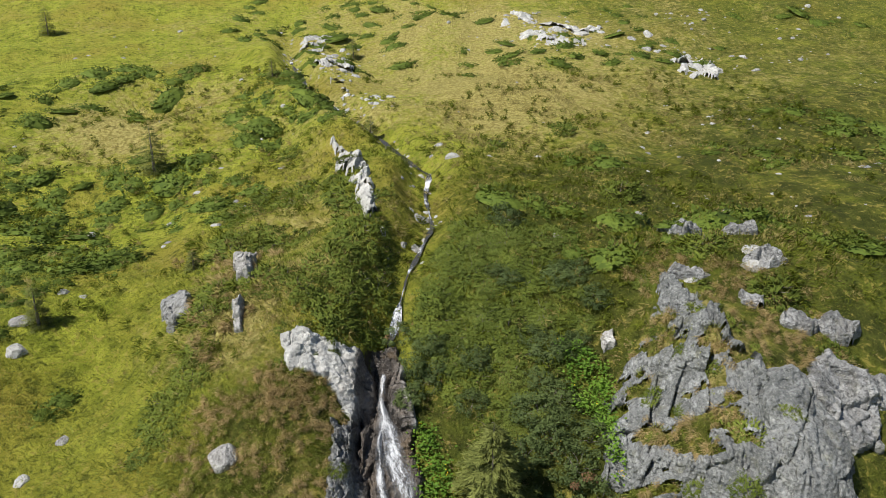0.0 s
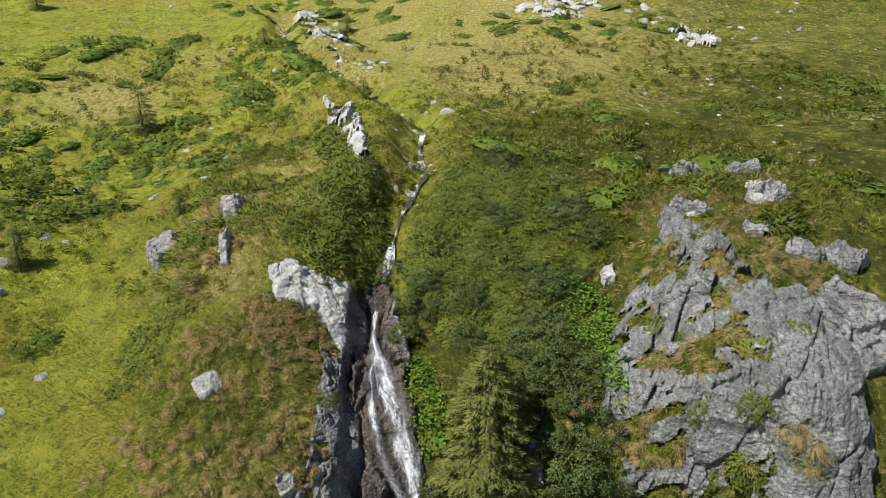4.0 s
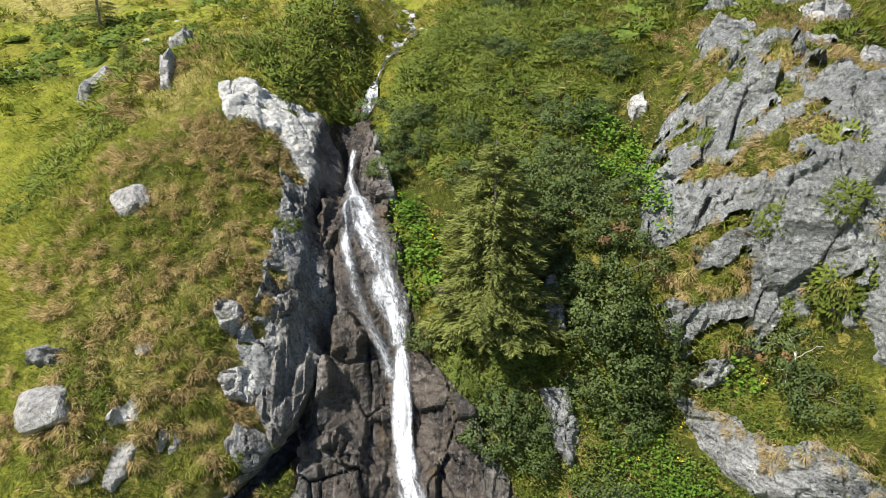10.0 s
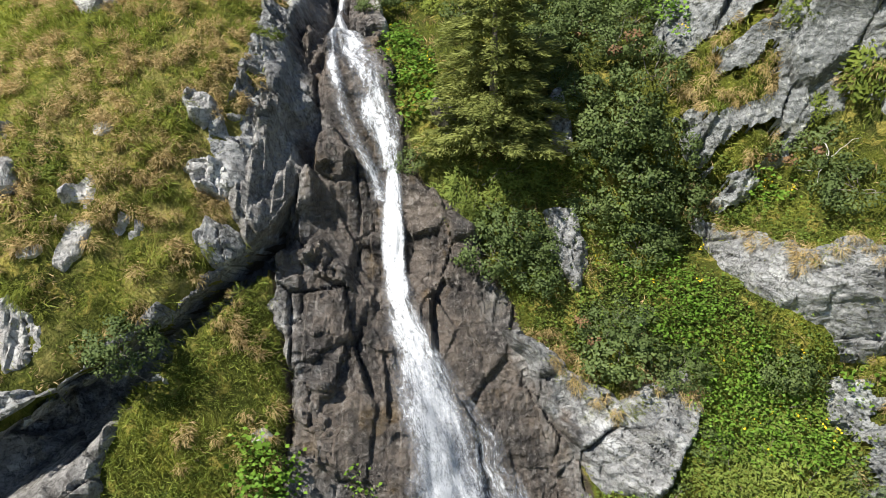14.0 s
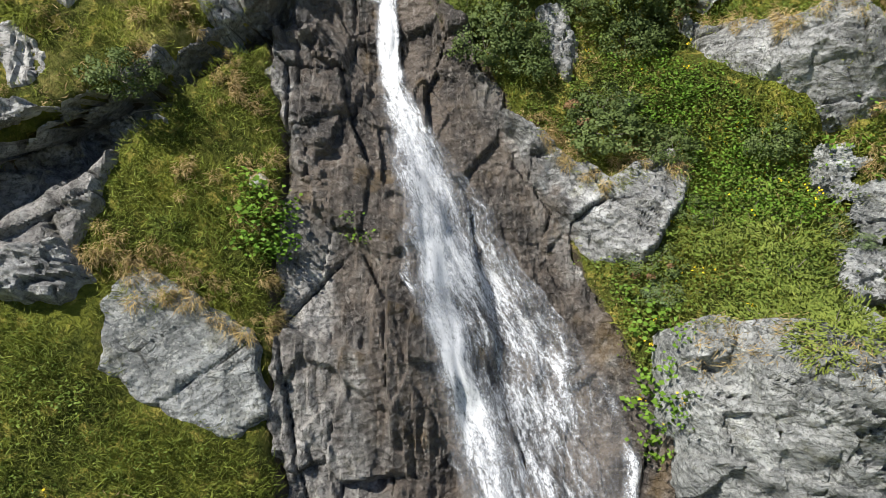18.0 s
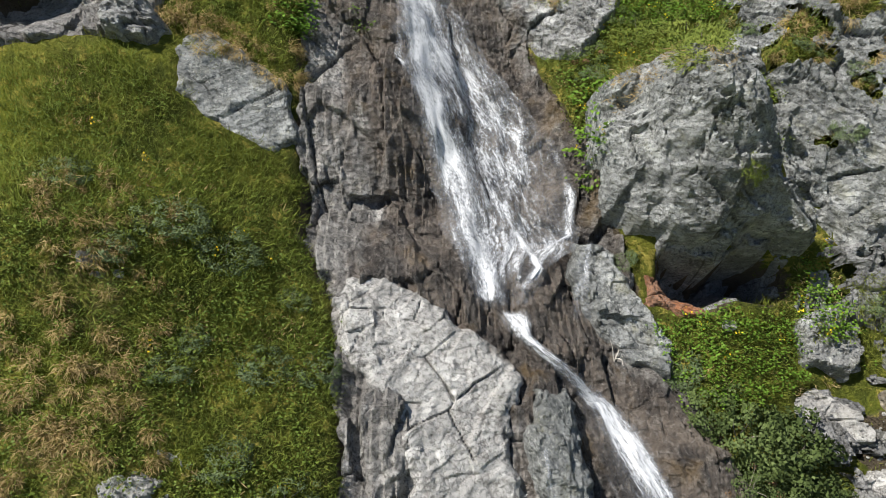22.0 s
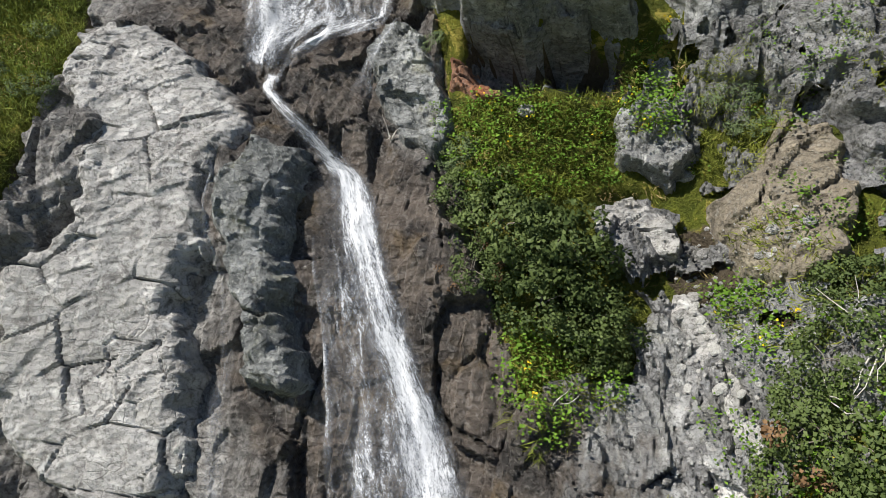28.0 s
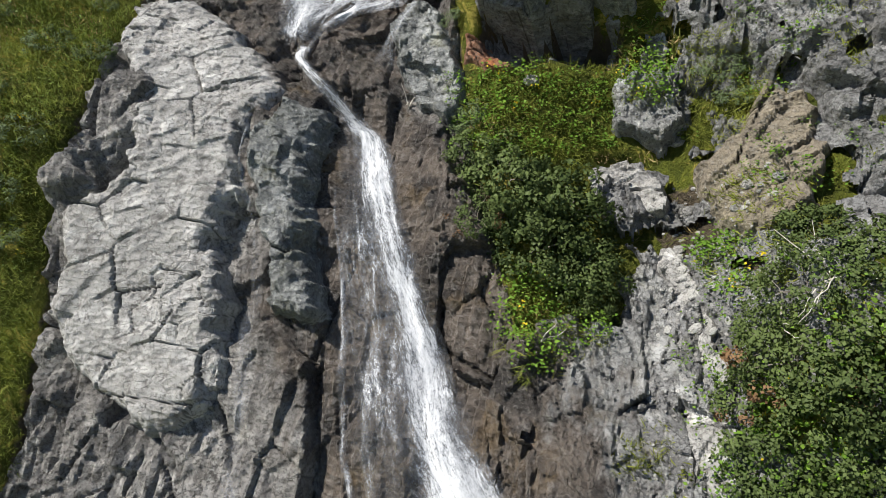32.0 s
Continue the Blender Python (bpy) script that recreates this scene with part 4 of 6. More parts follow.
def rock_height(x, s, row, k, depth=0.5):
    """Height off the slope of an outcrop, how far inside its ragged outline each point is, and its block."""
    _, outline, lift, edge, size, stretch, turn, _, _, rugged, _ = row
    inside = to_outline(x, s, outline) + 1.3*edge*fbm(x, s, 1.4 if edge > 0.36 else 0.5, 4, k) + 0.5*edge*fbm(x, s, 0.35, 3, k + 5)
    g = grassed(x, s, row, k)
    inside = inside*(1 - g) - 0.7*g
    rise = np.clip((inside + 0.1)/(0.6*edge), 0, 1)**0.6
    relief, name, joint = rock_relief(x, s, size, stretch, turn, k, rugged, 0.6 if row[7] in (PALE, WALL) else 1.0)
    under = 0.8*step(to_outline(x, s, SLAB), 0.2, 0.7) if outline is GULLY else 0.0
    return base(x, s) - under + lift*rise*(1 if lift > 0.42 else 0.35 + 0.65*step(fbm(x, s, 1.7, 3, k + 210), -0.12, 0.08)) - depth*(1 - step(inside, -0.12, 0.12)) + relief*(0.3 + 0.7*rise), inside, name, joint


def pieces(owner):
    """Numbers the connected patches of cells that share an owner."""
    at, flat = np.arange(owner.size).reshape(owner.shape), owner.ravel()
    p = np.concatenate([at[:-1].ravel(), at[:, :-1].ravel()])
    q = np.concatenate([at[1:].ravel(), at[:, 1:].ravel()])
    same = (flat[p] == flat[q]) & (flat[p] >= 0)
    p, q, lab = p[same], q[same], np.arange(owner.size)
    while len(p):
        lo, hi = np.minimum(lab[p], lab[q]), np.maximum(lab[p], lab[q])
        lab[hi] = np.minimum(lab[hi], lo)
        while (lab[lab] != lab).any():
            lab = lab[lab]
        apart = lab[p] != lab[q]
        p, q = p[apart], q[apart]
    return lab.reshape(owner.shape)


def WET_W(s):
    """How far from the waterline the rock is wet."""
    return np.interp(s, [-6, 0, 6, 10, 15, 20, 24, 30, 37], [4.6, 4.2, 3.4, 4.3, 4.7, 3.6, 2.8, 2.2, 1.5])


def rock_thing(ob, row, k):
    """Fills ob with the blocks of an outcrop, each a mesh of its own."""
    p, res = np.array(row[1]), row[10]
    u = np.arange(p[:, 0].min() - 0.4, p[:, 0].max() + 0.4, res)
    v = np.arange(p[:, 1].min() - 0.4, p[:, 1].max() + 0.4, res)
    X, S = (a.ravel() for a in np.meshgrid(u, v, indexing="ij"))
    d, inside, name, joint = rock_height(X, S, row, k)
    wet = np.exp(-((X - np.interp(S, WATERLINE_S, WATERLINE_X)) / (WET_W(S) if row[7] is not PALE else 1.3))**2) * (S < 38) * (row[7] not in (GREEN_ROCK, DIMMED_ROCK))
    place = surface(X, S, d)
    kept = (inside > -0.22)[grid_faces(len(u), len(v))].all(1).reshape(len(u) - 1, len(v) - 1)
    f = grid_faces(len(u), len(v))[:, ::-1]
    owner = np.where(kept, name.reshape(len(u), len(v))[:-1, :-1], -1)
    for turn in range(4):
        piece = pieces(owner)
        _, back_to, count = np.unique(piece, return_inverse=True, return_counts=True)
        small = (count[back_to].reshape(owner.shape) < (150 if turn < 3 else 20)) & (owner >= 0)
        if turn == 3:
            owner[small] = -1
            break
        for axis, way in ((0, 1), (0, -1), (1, 1), (1, -1)):
            beside = np.roll(owner, way, axis)
            swap = small & (beside >= 0) & ~np.roll(small, way, axis)
            owner[swap] = beside[swap]
            small &= ~swap
    owner = np.where(owner >= 0, pieces(owner), -1).ravel()
    f, owner = f[owner >= 0], owner[owner >= 0]
    for one in np.unique(owner):
        g = f[owner == one]
        used = np.unique(g)
        at = np.zeros(len(X), np.int64)
        at[used] = np.arange(len(used))
        part("block", mesh_np("block", place[used], at[g], row[7], True, (("wet", wet[used]), ("joint", joint[used])), sharp=13), ob)


FACE = ("", GULLY, 0.1, 0.6, 2.1, 1.9, 1.62, WALL, 0.9, 1.25, 0.05)
face = tagged(new("rock_face"), "dark brown wet rock face of the waterfall gully", "rock face", kind="structure")
rock_thing(face, FACE, 300)
for n, row in enumerate(OUTCROPS):
    ob = tagged(new("rock_outcrop"), row[0], "rock", "rock outcrops of the slope")
    rock_thing(ob, row, 400 + 31*n)


def cover(x, s):
    """The height of whatever lies on top: soil or rock."""
    d = soil(x, s)
    for n, row in enumerate(OUTCROPS + [FACE]):
        p = np.array(row[1])
        near = (x > p[:, 0].min()) & (x < p[:, 0].max()) & (s > p[:, 1].min()) & (s < p[:, 1].max())
        if near.any():
            h, inside, _, _ = rock_height(x[near], s[near], row, 300 if row is FACE else 400 + 31*n)
            d[near] = np.where(inside > 0, np.maximum(d[near], h), d[near])
    return d


def on_rock(x, s):
    """Metres inside the nearest bare rock."""
    d = to_outline(x, s, GULLY)
    for row in OUTCROPS:
        d = np.maximum(d, to_outline(x, s, row[1]))
    return d


# ---- water ----
WET_ROWS = [(row, 400 + 31*n) for n, row in enumerate(OUTCROPS) if row[7] is WALL or row[0].startswith(("grey rock steps", "rounded brown"))]


def ribbon(rows, material, lift, k, foam_edge=0.6, across=16, step_s=0.10, body=0.25, fade=0.4):
    """A sheet of water down the slope: rows of (s, x, half width)."""
    r = np.array(rows)[::-1] if rows[0][0] > rows[-1][0] else np.array(rows)
    s = np.arange(r[0, 0], r[-1, 0], step_s)
    cx, w = np.interp(s, r[:, 0], r[:, 1]), np.interp(s, r[:, 0], r[:, 2])
    u = np.linspace(-1, 1, across)
    X, S = cx[:, None] + u*w[:, None]*(1 + 0.3*fbm(s, s*0, 0.9, 3, k)[:, None]) + 0.12*fbm(s, s*0 + 3, 1.2, 3, k + 1)[:, None], s[:, None] + 0*u
    core = 1 - abs(u)[None, :]**2 + 0*S
    d = rock_height(X, S, FACE, 300)[0]
    for row, n in WET_ROWS:
        h, inside, _, _ = rock_height(X, S, row, n)
        d = np.where(inside > 0, np.maximum(d, h), d)
    wide = d.copy()
    for j in range(1, 6):
        wide[j:] = np.maximum(wide[j:], d[:-j])
        wide[:-j] = np.maximum(wide[:-j], d[j:])
    bell = np.hanning(13)[1:-1] / np.hanning(13)[1:-1].sum()
    wide = np.stack([np.convolve(np.pad(wide[:, j], 5, "edge"), bell, "valid") for j in range(across)], 1)
    d = 0.75*wide + 0.25*np.maximum(d, wide - 0.15) + lift + 0.10*core + 0.07*fbm(X*2.2, S*0.4, 0.6, 3, k + 3)
    uv = np.stack([u[None, :]*(0.6*w[:, None] + 0.4*w.mean()) + 0.06*fbm(X, S, 1.5, 2, k + 5) + 3.7*k, S + 40], -1).reshape(-1, 2)
    ends = step(S, S.min(), S.min() + fade)*(1 - step(S, S.max() - 0.4, S.max()))
    foam = np.clip(foam_edge*core + body + 0.5*fbm(X, S, 1.6, 3, k + 9), 0, 1) - 1.6*(1 - ends)
    return mesh_np("water", surface(X, S, d).reshape(-1, 3), grid_faces(len(s), across), material, True, (("foam", foam.ravel()),), uv)


falls = tagged(new("waterfall"), "white mountain waterfall sliding down dark rock steps", "waterfall", kind="structure")
part("upper_leap", ribbon([(37.0, -3.0, 0.18), (35.2, -2.95, 0.22), (33.1, -2.6, 0.5), (30.3, -1.75, 0.62), (28.9, -1.35, 0.58), (27.8, -1.05, 0.45), (26.7, -0.9, 0.3)], WATER, 0.05, 1, 0.5, 22, body=0.30), falls)
part("side_strand", ribbon([(33.2, -2.8, 0.1), (31.9, -2.85, 0.18), (30.4, -2.7, 0.22), (28.7, -2.25, 0.3), (27.7, -1.85, 0.3), (26.9, -1.45, 0.3), (25.6, -1.05, 0.3)], WATER, 0.05, 2, 0.45, body=0.24), falls)
part("middle_chute", ribbon([(27.5, -0.9, 0.22), (26.0, -0.9, 0.3), (24.9, -0.85, 0.36), (23.9, -0.8, 0.34), (23.0, -0.65, 0.42), (22.2, -0.45, 0.6), (21.3, -0.1, 0.75), (20.4, 0.1, 0.8), (18.6, 0.5, 0.8), (17.0, 0.9, 0.75), (15.6, 1.2, 0.7)], WATER, 0.05, 3, 0.75, fade=2.2), falls)
part("broad_fan", ribbon([(21.8, -0.3, 0.6), (20.4, 0.3, 0.95), (19.4, 0.8, 1.2), (18.2, 1.05, 1.4), (17.1, 1.55, 1.7), (16.2, 2.0, 1.9), (15.3, 2.2, 1.95), (14.3, 2.5, 2.1), (13.4, 2.75, 2.15), (12.1, 3.05, 2.05), (11.3, 3.1, 1.9), (10.5, 2.8, 1.3), (9.5, 2.7, 0.8), (9.0, 2.75, 0.5)], WATER, 0.08, 4, 0.2, 48, body=0.42), falls)
part("left_curtain", ribbon([(19.5, 0.2, 0.5), (16.9, 0.6, 0.55), (15.2, 1.0, 0.6), (13.7, 1.5, 0.75), (12.1, 1.85, 0.7), (10.5, 2.2, 0.6), (9.2, 2.5, 0.5)], WATER, 0.09, 5, 0.7, 16), falls)
part("right_strand", ribbon([(15.6, 4.3, 0.1), (14.7, 4.65, 0.14), (13.1, 5.0, 0.2), (11.8, 4.85, 0.22), (11.5, 4.3, 0.25), (10.7, 3.8, 0.2), (10.1, 3.5, 0.24), (9.5, 3.0, 0.35)], WATER, 0.05, 9, 0.4, 10), falls)
part("inner_strand", ribbon([(12.4, 3.15, 0.1), (11.2, 3.6, 0.15), (10.5, 3.75, 0.18), (9.8, 3.3, 0.2)], WATER, 0.07, 11, 0.8), falls)
part("pool_outflow", ribbon([(9.6, 2.75, 0.35), (9.2, 2.9, 0.42), (8.8, 3.05, 0.36), (8.4, 3.15, 0.26), (8.1, 3.5, 0.27), (7.7, 4.0, 0.33), (7.3, 4.5, 0.38), (6.9, 5.0, 0.45), (6.3, 5.5, 0.5)], WATER, 0.03, 6, 0.5), falls)
part("lower_chute", ribbon([(7.4, 4.5, 0.35), (6.7, 5.3, 0.45), (6.0, 5.65, 0.58), (4.6, 6.35, 0.55), (3.2, 7.1, 0.55), (2.0, 7.75, 0.58), (0.8, 8.4, 0.72), (-0.2, 8.9, 0.9), (-1.0, 9.3, 1.05), (-3, 10.6, 1.4), (-7, 12.4, 1.7), (-9.5, 13.4, 1.9)], WATER, 0.05, 7, 0.7, 26, body=0.22), falls)
part("thin_veil", ribbon([(7.2, 4.7, 0.5), (6.0, 5.4, 0.75), (4.5, 6.05, 0.85), (3.1, 6.65, 1.0), (1.9, 7.1, 1.1), (0.8, 7.6, 1.2), (-1, 8.4, 1.3), (-4, 9.8, 1.4)], VEIL, 0.03, 8, 0.3, 26, body=0.26), falls)
part("side_trickle", ribbon([(5.3, 5.0, 0.05), (2.9, 5.85, 0.07), (1.1, 6.45, 0.09), (-0.2, 6.8, 0.11), (-1.4, 7.15, 0.12), (-4, 8.2, 0.15)], VEIL, 0.04, 12, 0.3, 8, body=0.3), falls)
part("inner_trickle", ribbon([(2.0, 7.4, 0.12), (1.1, 7.25, 0.17), (-0.1, 7.4, 0.16), (-1.3, 7.7, 0.16), (-4, 8.8, 0.22)], WATER, 0.04, 13, 0.3, 8, body=0.28), falls)
part("rock_trickle", ribbon([(11.9, 5.6, 0.08), (10.9, 5.2, 0.2), (9.8, 5.0, 0.25), (8.8, 5.0, 0.3)], VEIL, 0.03, 14, 0.2, 8, body=0.28), falls)
part("slab_trickle", ribbon([(6.0, 3.3, 0.06), (4.0, 3.5, 0.1), (2.0, 4.1, 0.16), (-1, 4.7, 0.25), (-4, 5.2, 0.3)], VEIL, 0.25, 10, 0.2, 8, body=0.25), falls)


def brook():
    s = np.arange(37, 100, 0.35)
    cx = np.interp(s, STREAM_S, STREAM_X)
    u = np.linspace(-1, 1, 8)
    w = 0.17 + 0.001*(s - 37) + 0.45*fbm(s, s*0, 2.2, 3, 5)
    X, S = cx[:, None] + u*w[:, None], s[:, None] + 0*u
    d = np.minimum(soil(X.ravel(), S.ravel()).reshape(X.shape).min(1, keepdims=True) + 0.16, 99) + 0*u
    uv = np.stack([X, S], -1).reshape(-1, 2)
    foam = np.clip(0.45 + 2.4*fbm(S, X, 2.2, 3, 9), -0.2, 1.1)
    return surface(X, S, d).reshape(-1, 3), grid_faces(len(s), 8), uv, foam


bv, bf, buv, bfoam = brook()
stream = tagged(new("stream"), "small clear mountain stream with white ripples", "stream", kind="structure")
part("stream_bed", mesh_np("stream_bed", bv, bf, POOL), stream)
part("ripples", mesh_np("ripples", bv + np.array([0, -0.01, 0.03]), bf, RIPPLE, True, (("foam", bfoam.ravel()),), buv), stream)


# ---- plants ----
rng = np.random.default_rng(7)
UP = np.array([0.0, 0.0, 1.0])


def unit(v):
    return v / (np.linalg.norm(v, axis=-1, keepdims=True) + 1e-9)


def lit(n, amount=0.45):
    """The way a leaf or blade is lit: mostly as its plant's surface is, with some scatter."""
    return unit(n + amount*rng.normal(size=n.shape))


def cards(root, way, side, length, width, bend=0.15):
    """Leaves or blades, one pointed quad each, bent along the middle."""
    length, width = np.broadcast_to(length, len(root))[:, None], np.broadcast_to(width, len(root))[:, None]
    nrm = unit(np.cross(side, way))
    mid = root + way*length*0.48 + nrm*length*bend
    v = np.stack([root, mid - side*width/2, root + way*length - nrm*length*bend*0.6, mid + side*width/2], 1).reshape(-1, 3)
    return v, np.arange(len(v)).reshape(-1, 4)


def sideways(way):
    r = rng.normal(size=way.shape)
    return unit(np.cross(way, r))


def pick(outline, per_m2, keep=None):
    """Random places inside an outline in x and s."""
    p = np.array(outline, float)
    lo, hi = p.min(0), p.max(0)
    n = int((hi - lo).prod() * per_m2)
    x, s = rng.uniform(lo[0], hi[0], n), rng.uniform(lo[1], hi[1], n)
    ok = to_outline(x, s, outline) + 0.8*fbm(x, s, 1.5, 3, 91) > 0
    if keep is not None:
        ok &= keep(x, s) > rng.uniform(0, 1, n)
    return x[ok], s[ok]


def place_on(x, s, top=False):
    p, n = frames_on(x, s)
    if top:
        p = surface(x, s, cover(x, s))
    return p, n


def grass(label, x, s, blades, length, width, material, spread=0.10, droop=0.45, top=False, name="grass"):
    """Tufts of grass: every tuft a spray of bent blades, hanging a little down the slope."""
    p, n = place_on(x, s, top)
    k = len(x)
    down = unit(n*n[:, 2:3] - UP)
    size = rng.uniform(0.65, 1.25, k)
    p, n, down, size = (np.repeat(a, blades, 0) for a in (p, n, down, size))
    r = rng.normal(size=(k*blades, 3))
    way = unit(0.55*UP + 0.55*n + 0.45*r + droop*down)
    root = p + spread*np.cross(n, rng.normal(size=r.shape))*size[:, None] - 0.03*n
    v, f = cards(root, way, sideways(way), length*size*rng.uniform(0.6, 1.2, k*blades), width*size, 0.14)
    return tagged(new(name, mesh_np(name, v, f, material, False, facing=lit(0.6*n + 0.5*UP, 0.55))), label, "grass", kind="stuff")


def tussocks(label, x, s, blades, length, material=None, width=0.012, top=False):
    """Mop-headed tussocks: each a mound of blades that arch out and hang over."""
    p, n = place_on(x, s, top)
    k = len(x)
    size = rng.uniform(0.55, 1.3, k)
    p, n, size = (np.repeat(a, blades, 0) for a in (p, n, size))
    m = k*blades
    down = unit(n*n[:, 2:3] - UP)
    r = rng.normal(size=(m, 3))
    out = unit(r - n*(r*n).sum(1, keepdims=True))
    rise = rng.uniform(0, 1, m)[:, None]
    way = unit(out*(0.75 - 0.35*rise) + n*(0.2 + 0.45*rise) + 0.25*UP*rise + 0.75*down + 0.2*rng.normal(size=(m, 3)))
    root = p + out*(0.13*rng.uniform(0, 1, (m, 1)))*size[:, None] + (0.6*n + 0.4*UP)*(0.14*rise*size[:, None])
    v, f = cards(root, way, sideways(way), length*size*rng.uniform(0.6, 1.15, m), width*size, 0.2)
    face = lit(unit(out*(1 - rise) + (0.5*n + 0.5*UP)*(0.35 + rise)), 0.25)
    return tagged(new("grass_tussocks", mesh_np("grass_tussocks", v, f, material or STRAW, False, facing=face)), label, "grass", kind="stuff")


def herbs(label, x, s, leaves, size, material, tall=0.35, flowers=0.0):
    """Broad-leaved plants: flat leaves on hidden stalks, and some yellow flower heads."""
    p, n = place_on(x, s, True)
    k = len(x)
    grow = rng.uniform(0.6, 1.3, k)
    P, N, G = (np.repeat(a, leaves, 0) for a in (p, n, grow))
    m = k*leaves
    off = rng.normal(size=(m, 3))*np.array([0.16, 0.16, 0.05])*G[:, None]
    root = P + off + (0.55*UP + 0.45*N)*(tall*G*rng.uniform(0.25, 1.0, m))[:, None]
    way = unit(off*np.array([1, 1, 0.2]) + 0.35*rng.normal(size=(m, 3))*np.array([1, 1, 0.4]) + 0.10*UP - 0.15*N*0)
    side = unit(np.cross(way, unit(UP + 0.5*N + 0.35*rng.normal(size=(m, 3)))))
    v, f = cards(root, way, side, size*G*rng.uniform(0.6, 1.2, m), 0.85*size*G, 0.12)
    ob = tagged(new("herbs", mesh_np("herbs", v, f, material, False, facing=lit(0.5*N + 0.6*UP, 0.55))), label, "herbs", kind="stuff")
    if flowers:
        pickf = rng.uniform(size=k) < flowers
        q = np.repeat(p[pickf], 6, 0)
        mm = len(q)
        q = q + rng.normal(size=(mm, 3))*0.07 + (0.7*UP)*(tall*1.35)
        w = unit(rng.normal(size=(mm, 3)))
        fv, ff = cards(q, w, sideways(w), 0.07, 0.06, 0.1)
        part("flower_heads", mesh_np("flower_heads", fv, ff, YELLOW, False), ob, "yellow flower heads")
    return ob


def stems(n, reach, radius, material, rise=0.8):
    """Crooked stems from one root, as a mesh."""
    V, F, c = [], [], 0
    for _ in range(n):
        q, w = np.zeros(3), unit(np.array([rng.normal()*0.6, rng.normal()*0.6, rise]))
        rows = []
        for j in range(6):
            r = radius*(1 - j/6.5)
            a, b = unit(np.cross(w, [0.3, 0.5, 0.81])), 0
            b = np.cross(w, a)
            rows.append([q + r*(a*math.cos(t) + b*math.sin(t)) for t in np.arange(5)*2*math.pi/5])
            w = unit(w + rng.normal(size=3)*0.28)
            q = q + w*reach/5
        V += [v for row in rows for v in row]
        F += [[c + j*5 + t, c + j*5 + (t + 1) % 5, c + j*5 + 5 + (t + 1) % 5, c + j*5 + 5 + t] for j in range(5) for t in range(5)]
        c += 30
    return mesh_np("stem", np.array(V), np.array(F), material)


def dome(n, height, inner=0.55, lumps=0.35):
    """Places in the lumpy shell of a low dome of radius 1, and the way out from its middle."""
    w = unit(rng.normal(size=(n, 3)) * np.array([1, 1, 0.9]))
    w[:, 2] = abs(w[:, 2])
    bulge = 1 + lumps*2*fbm(np.arctan2(w[:, 1], w[:, 0])*1.6 + 20, w[:, 2]*2.5 + rng.uniform(0, 50), 1.0, 3, int(rng.integers(1000)))
    r = rng.uniform(inner, 1.0, n)**0.6 * bulge
    return w*r[:, None]*np.array([1, 1, height]), w


def leafy(clumps, leaves, length, width, height, material, name="foliage"):
    c, w = dome(clumps, height)
    c, w = np.repeat(c, leaves, 0), np.repeat(w, leaves, 0)
    ball = unit(rng.normal(size=c.shape) + 0.5*w + 0.3*UP)
    swell_of = np.repeat(rng.uniform(0.10, 0.20, clumps), leaves)[:, None]
    root = c + ball*swell_of*np.array([1, 1, 0.75])
    way = unit(0.5*ball + 0.8*rng.normal(size=c.shape))
    nrm = unit(ball*0.9 + UP*0.4 + 0.4*rng.normal(size=c.shape))
    v, f = cards(root, way, unit(np.cross(way, nrm)), length*rng.uniform(0.6, 1.2, len(c)), width, 0.1)
    return mesh_np(name, v, f, material, False, facing=lit(0.85*ball + 0.35*w + 0.15*UP, 0.25))


def sprays(clumps, fans, length, width, height, material, name="foliage", raw=False):
    """Juniper: overlapping flat fans of needle twigs that rise outward."""
    c, w = dome(clumps, height, 0.35, 0.45)
    flat = unit(w*np.array([1, 1, 0.35]) + rng.normal(size=w.shape)*0.45)
    c, flat, w = (np.repeat(a, fans, 0) for a in (c, flat, w))
    way = unit(flat + 0.42*rng.normal(size=c.shape)*np.array([1, 1, 0.5]) + 0.28*UP)
    nrm = unit(0.6*UP + 0.5*w + 0.35*rng.normal(size=c.shape))
    root = c + rng.normal(size=c.shape)*np.array([0.07, 0.07, 0.03])
    v, f = cards(root, way, unit(np.cross(way, nrm)), length*rng.uniform(0.6, 1.3, len(c)), width, 0.08)
    face = lit(0.75*w + 0.45*UP, 0.3)
    return (v, f, face) if raw else mesh_np(name, v, f, material, False, facing=face)


def bush(name, foliage, stem, label, category, extra=()):
    ob = new(name)
    part("foliage", foliage, ob)
    if stem:
        part("stem", stem, ob)
    for pname, mesh, plabel in extra:
        part(pname, mesh, ob, plabel)
    return tagged(ob, label, category)


def stand_all(rows, lean=0.3, sink=0.1, top=True, flat=1.0):
    """The poses of plants or stones on the slope, for rows of (x, s, radius)."""
    r = np.array(rows, float)
    p, n = place_on(r[:, 0], r[:, 1], top)
    out = []
    for (_, _, size), at, nrm in zip(r, p, n):
        up = Vector(nrm).lerp(Vector((0, 0, 1)), 1 - lean).normalized()
        turn = Vector((0, 0, 1)).rotation_difference(up).to_matrix().to_4x4()
        out.append(Matrix.Translation(Vector(at) - up*sink*size) @ turn @ pose(0, 0, 0, 0, 0, rng.uniform(0, 360))
                   @ Matrix.Diagonal((size, size*rng.uniform(0.85, 1.15), size*flat*rng.uniform(0.85, 1.15), 1)))
    return out


def stand(x, s, r, lean=0.3, sink=0.1):
    return stand_all([(x, s, r)], lean, sink)[0]


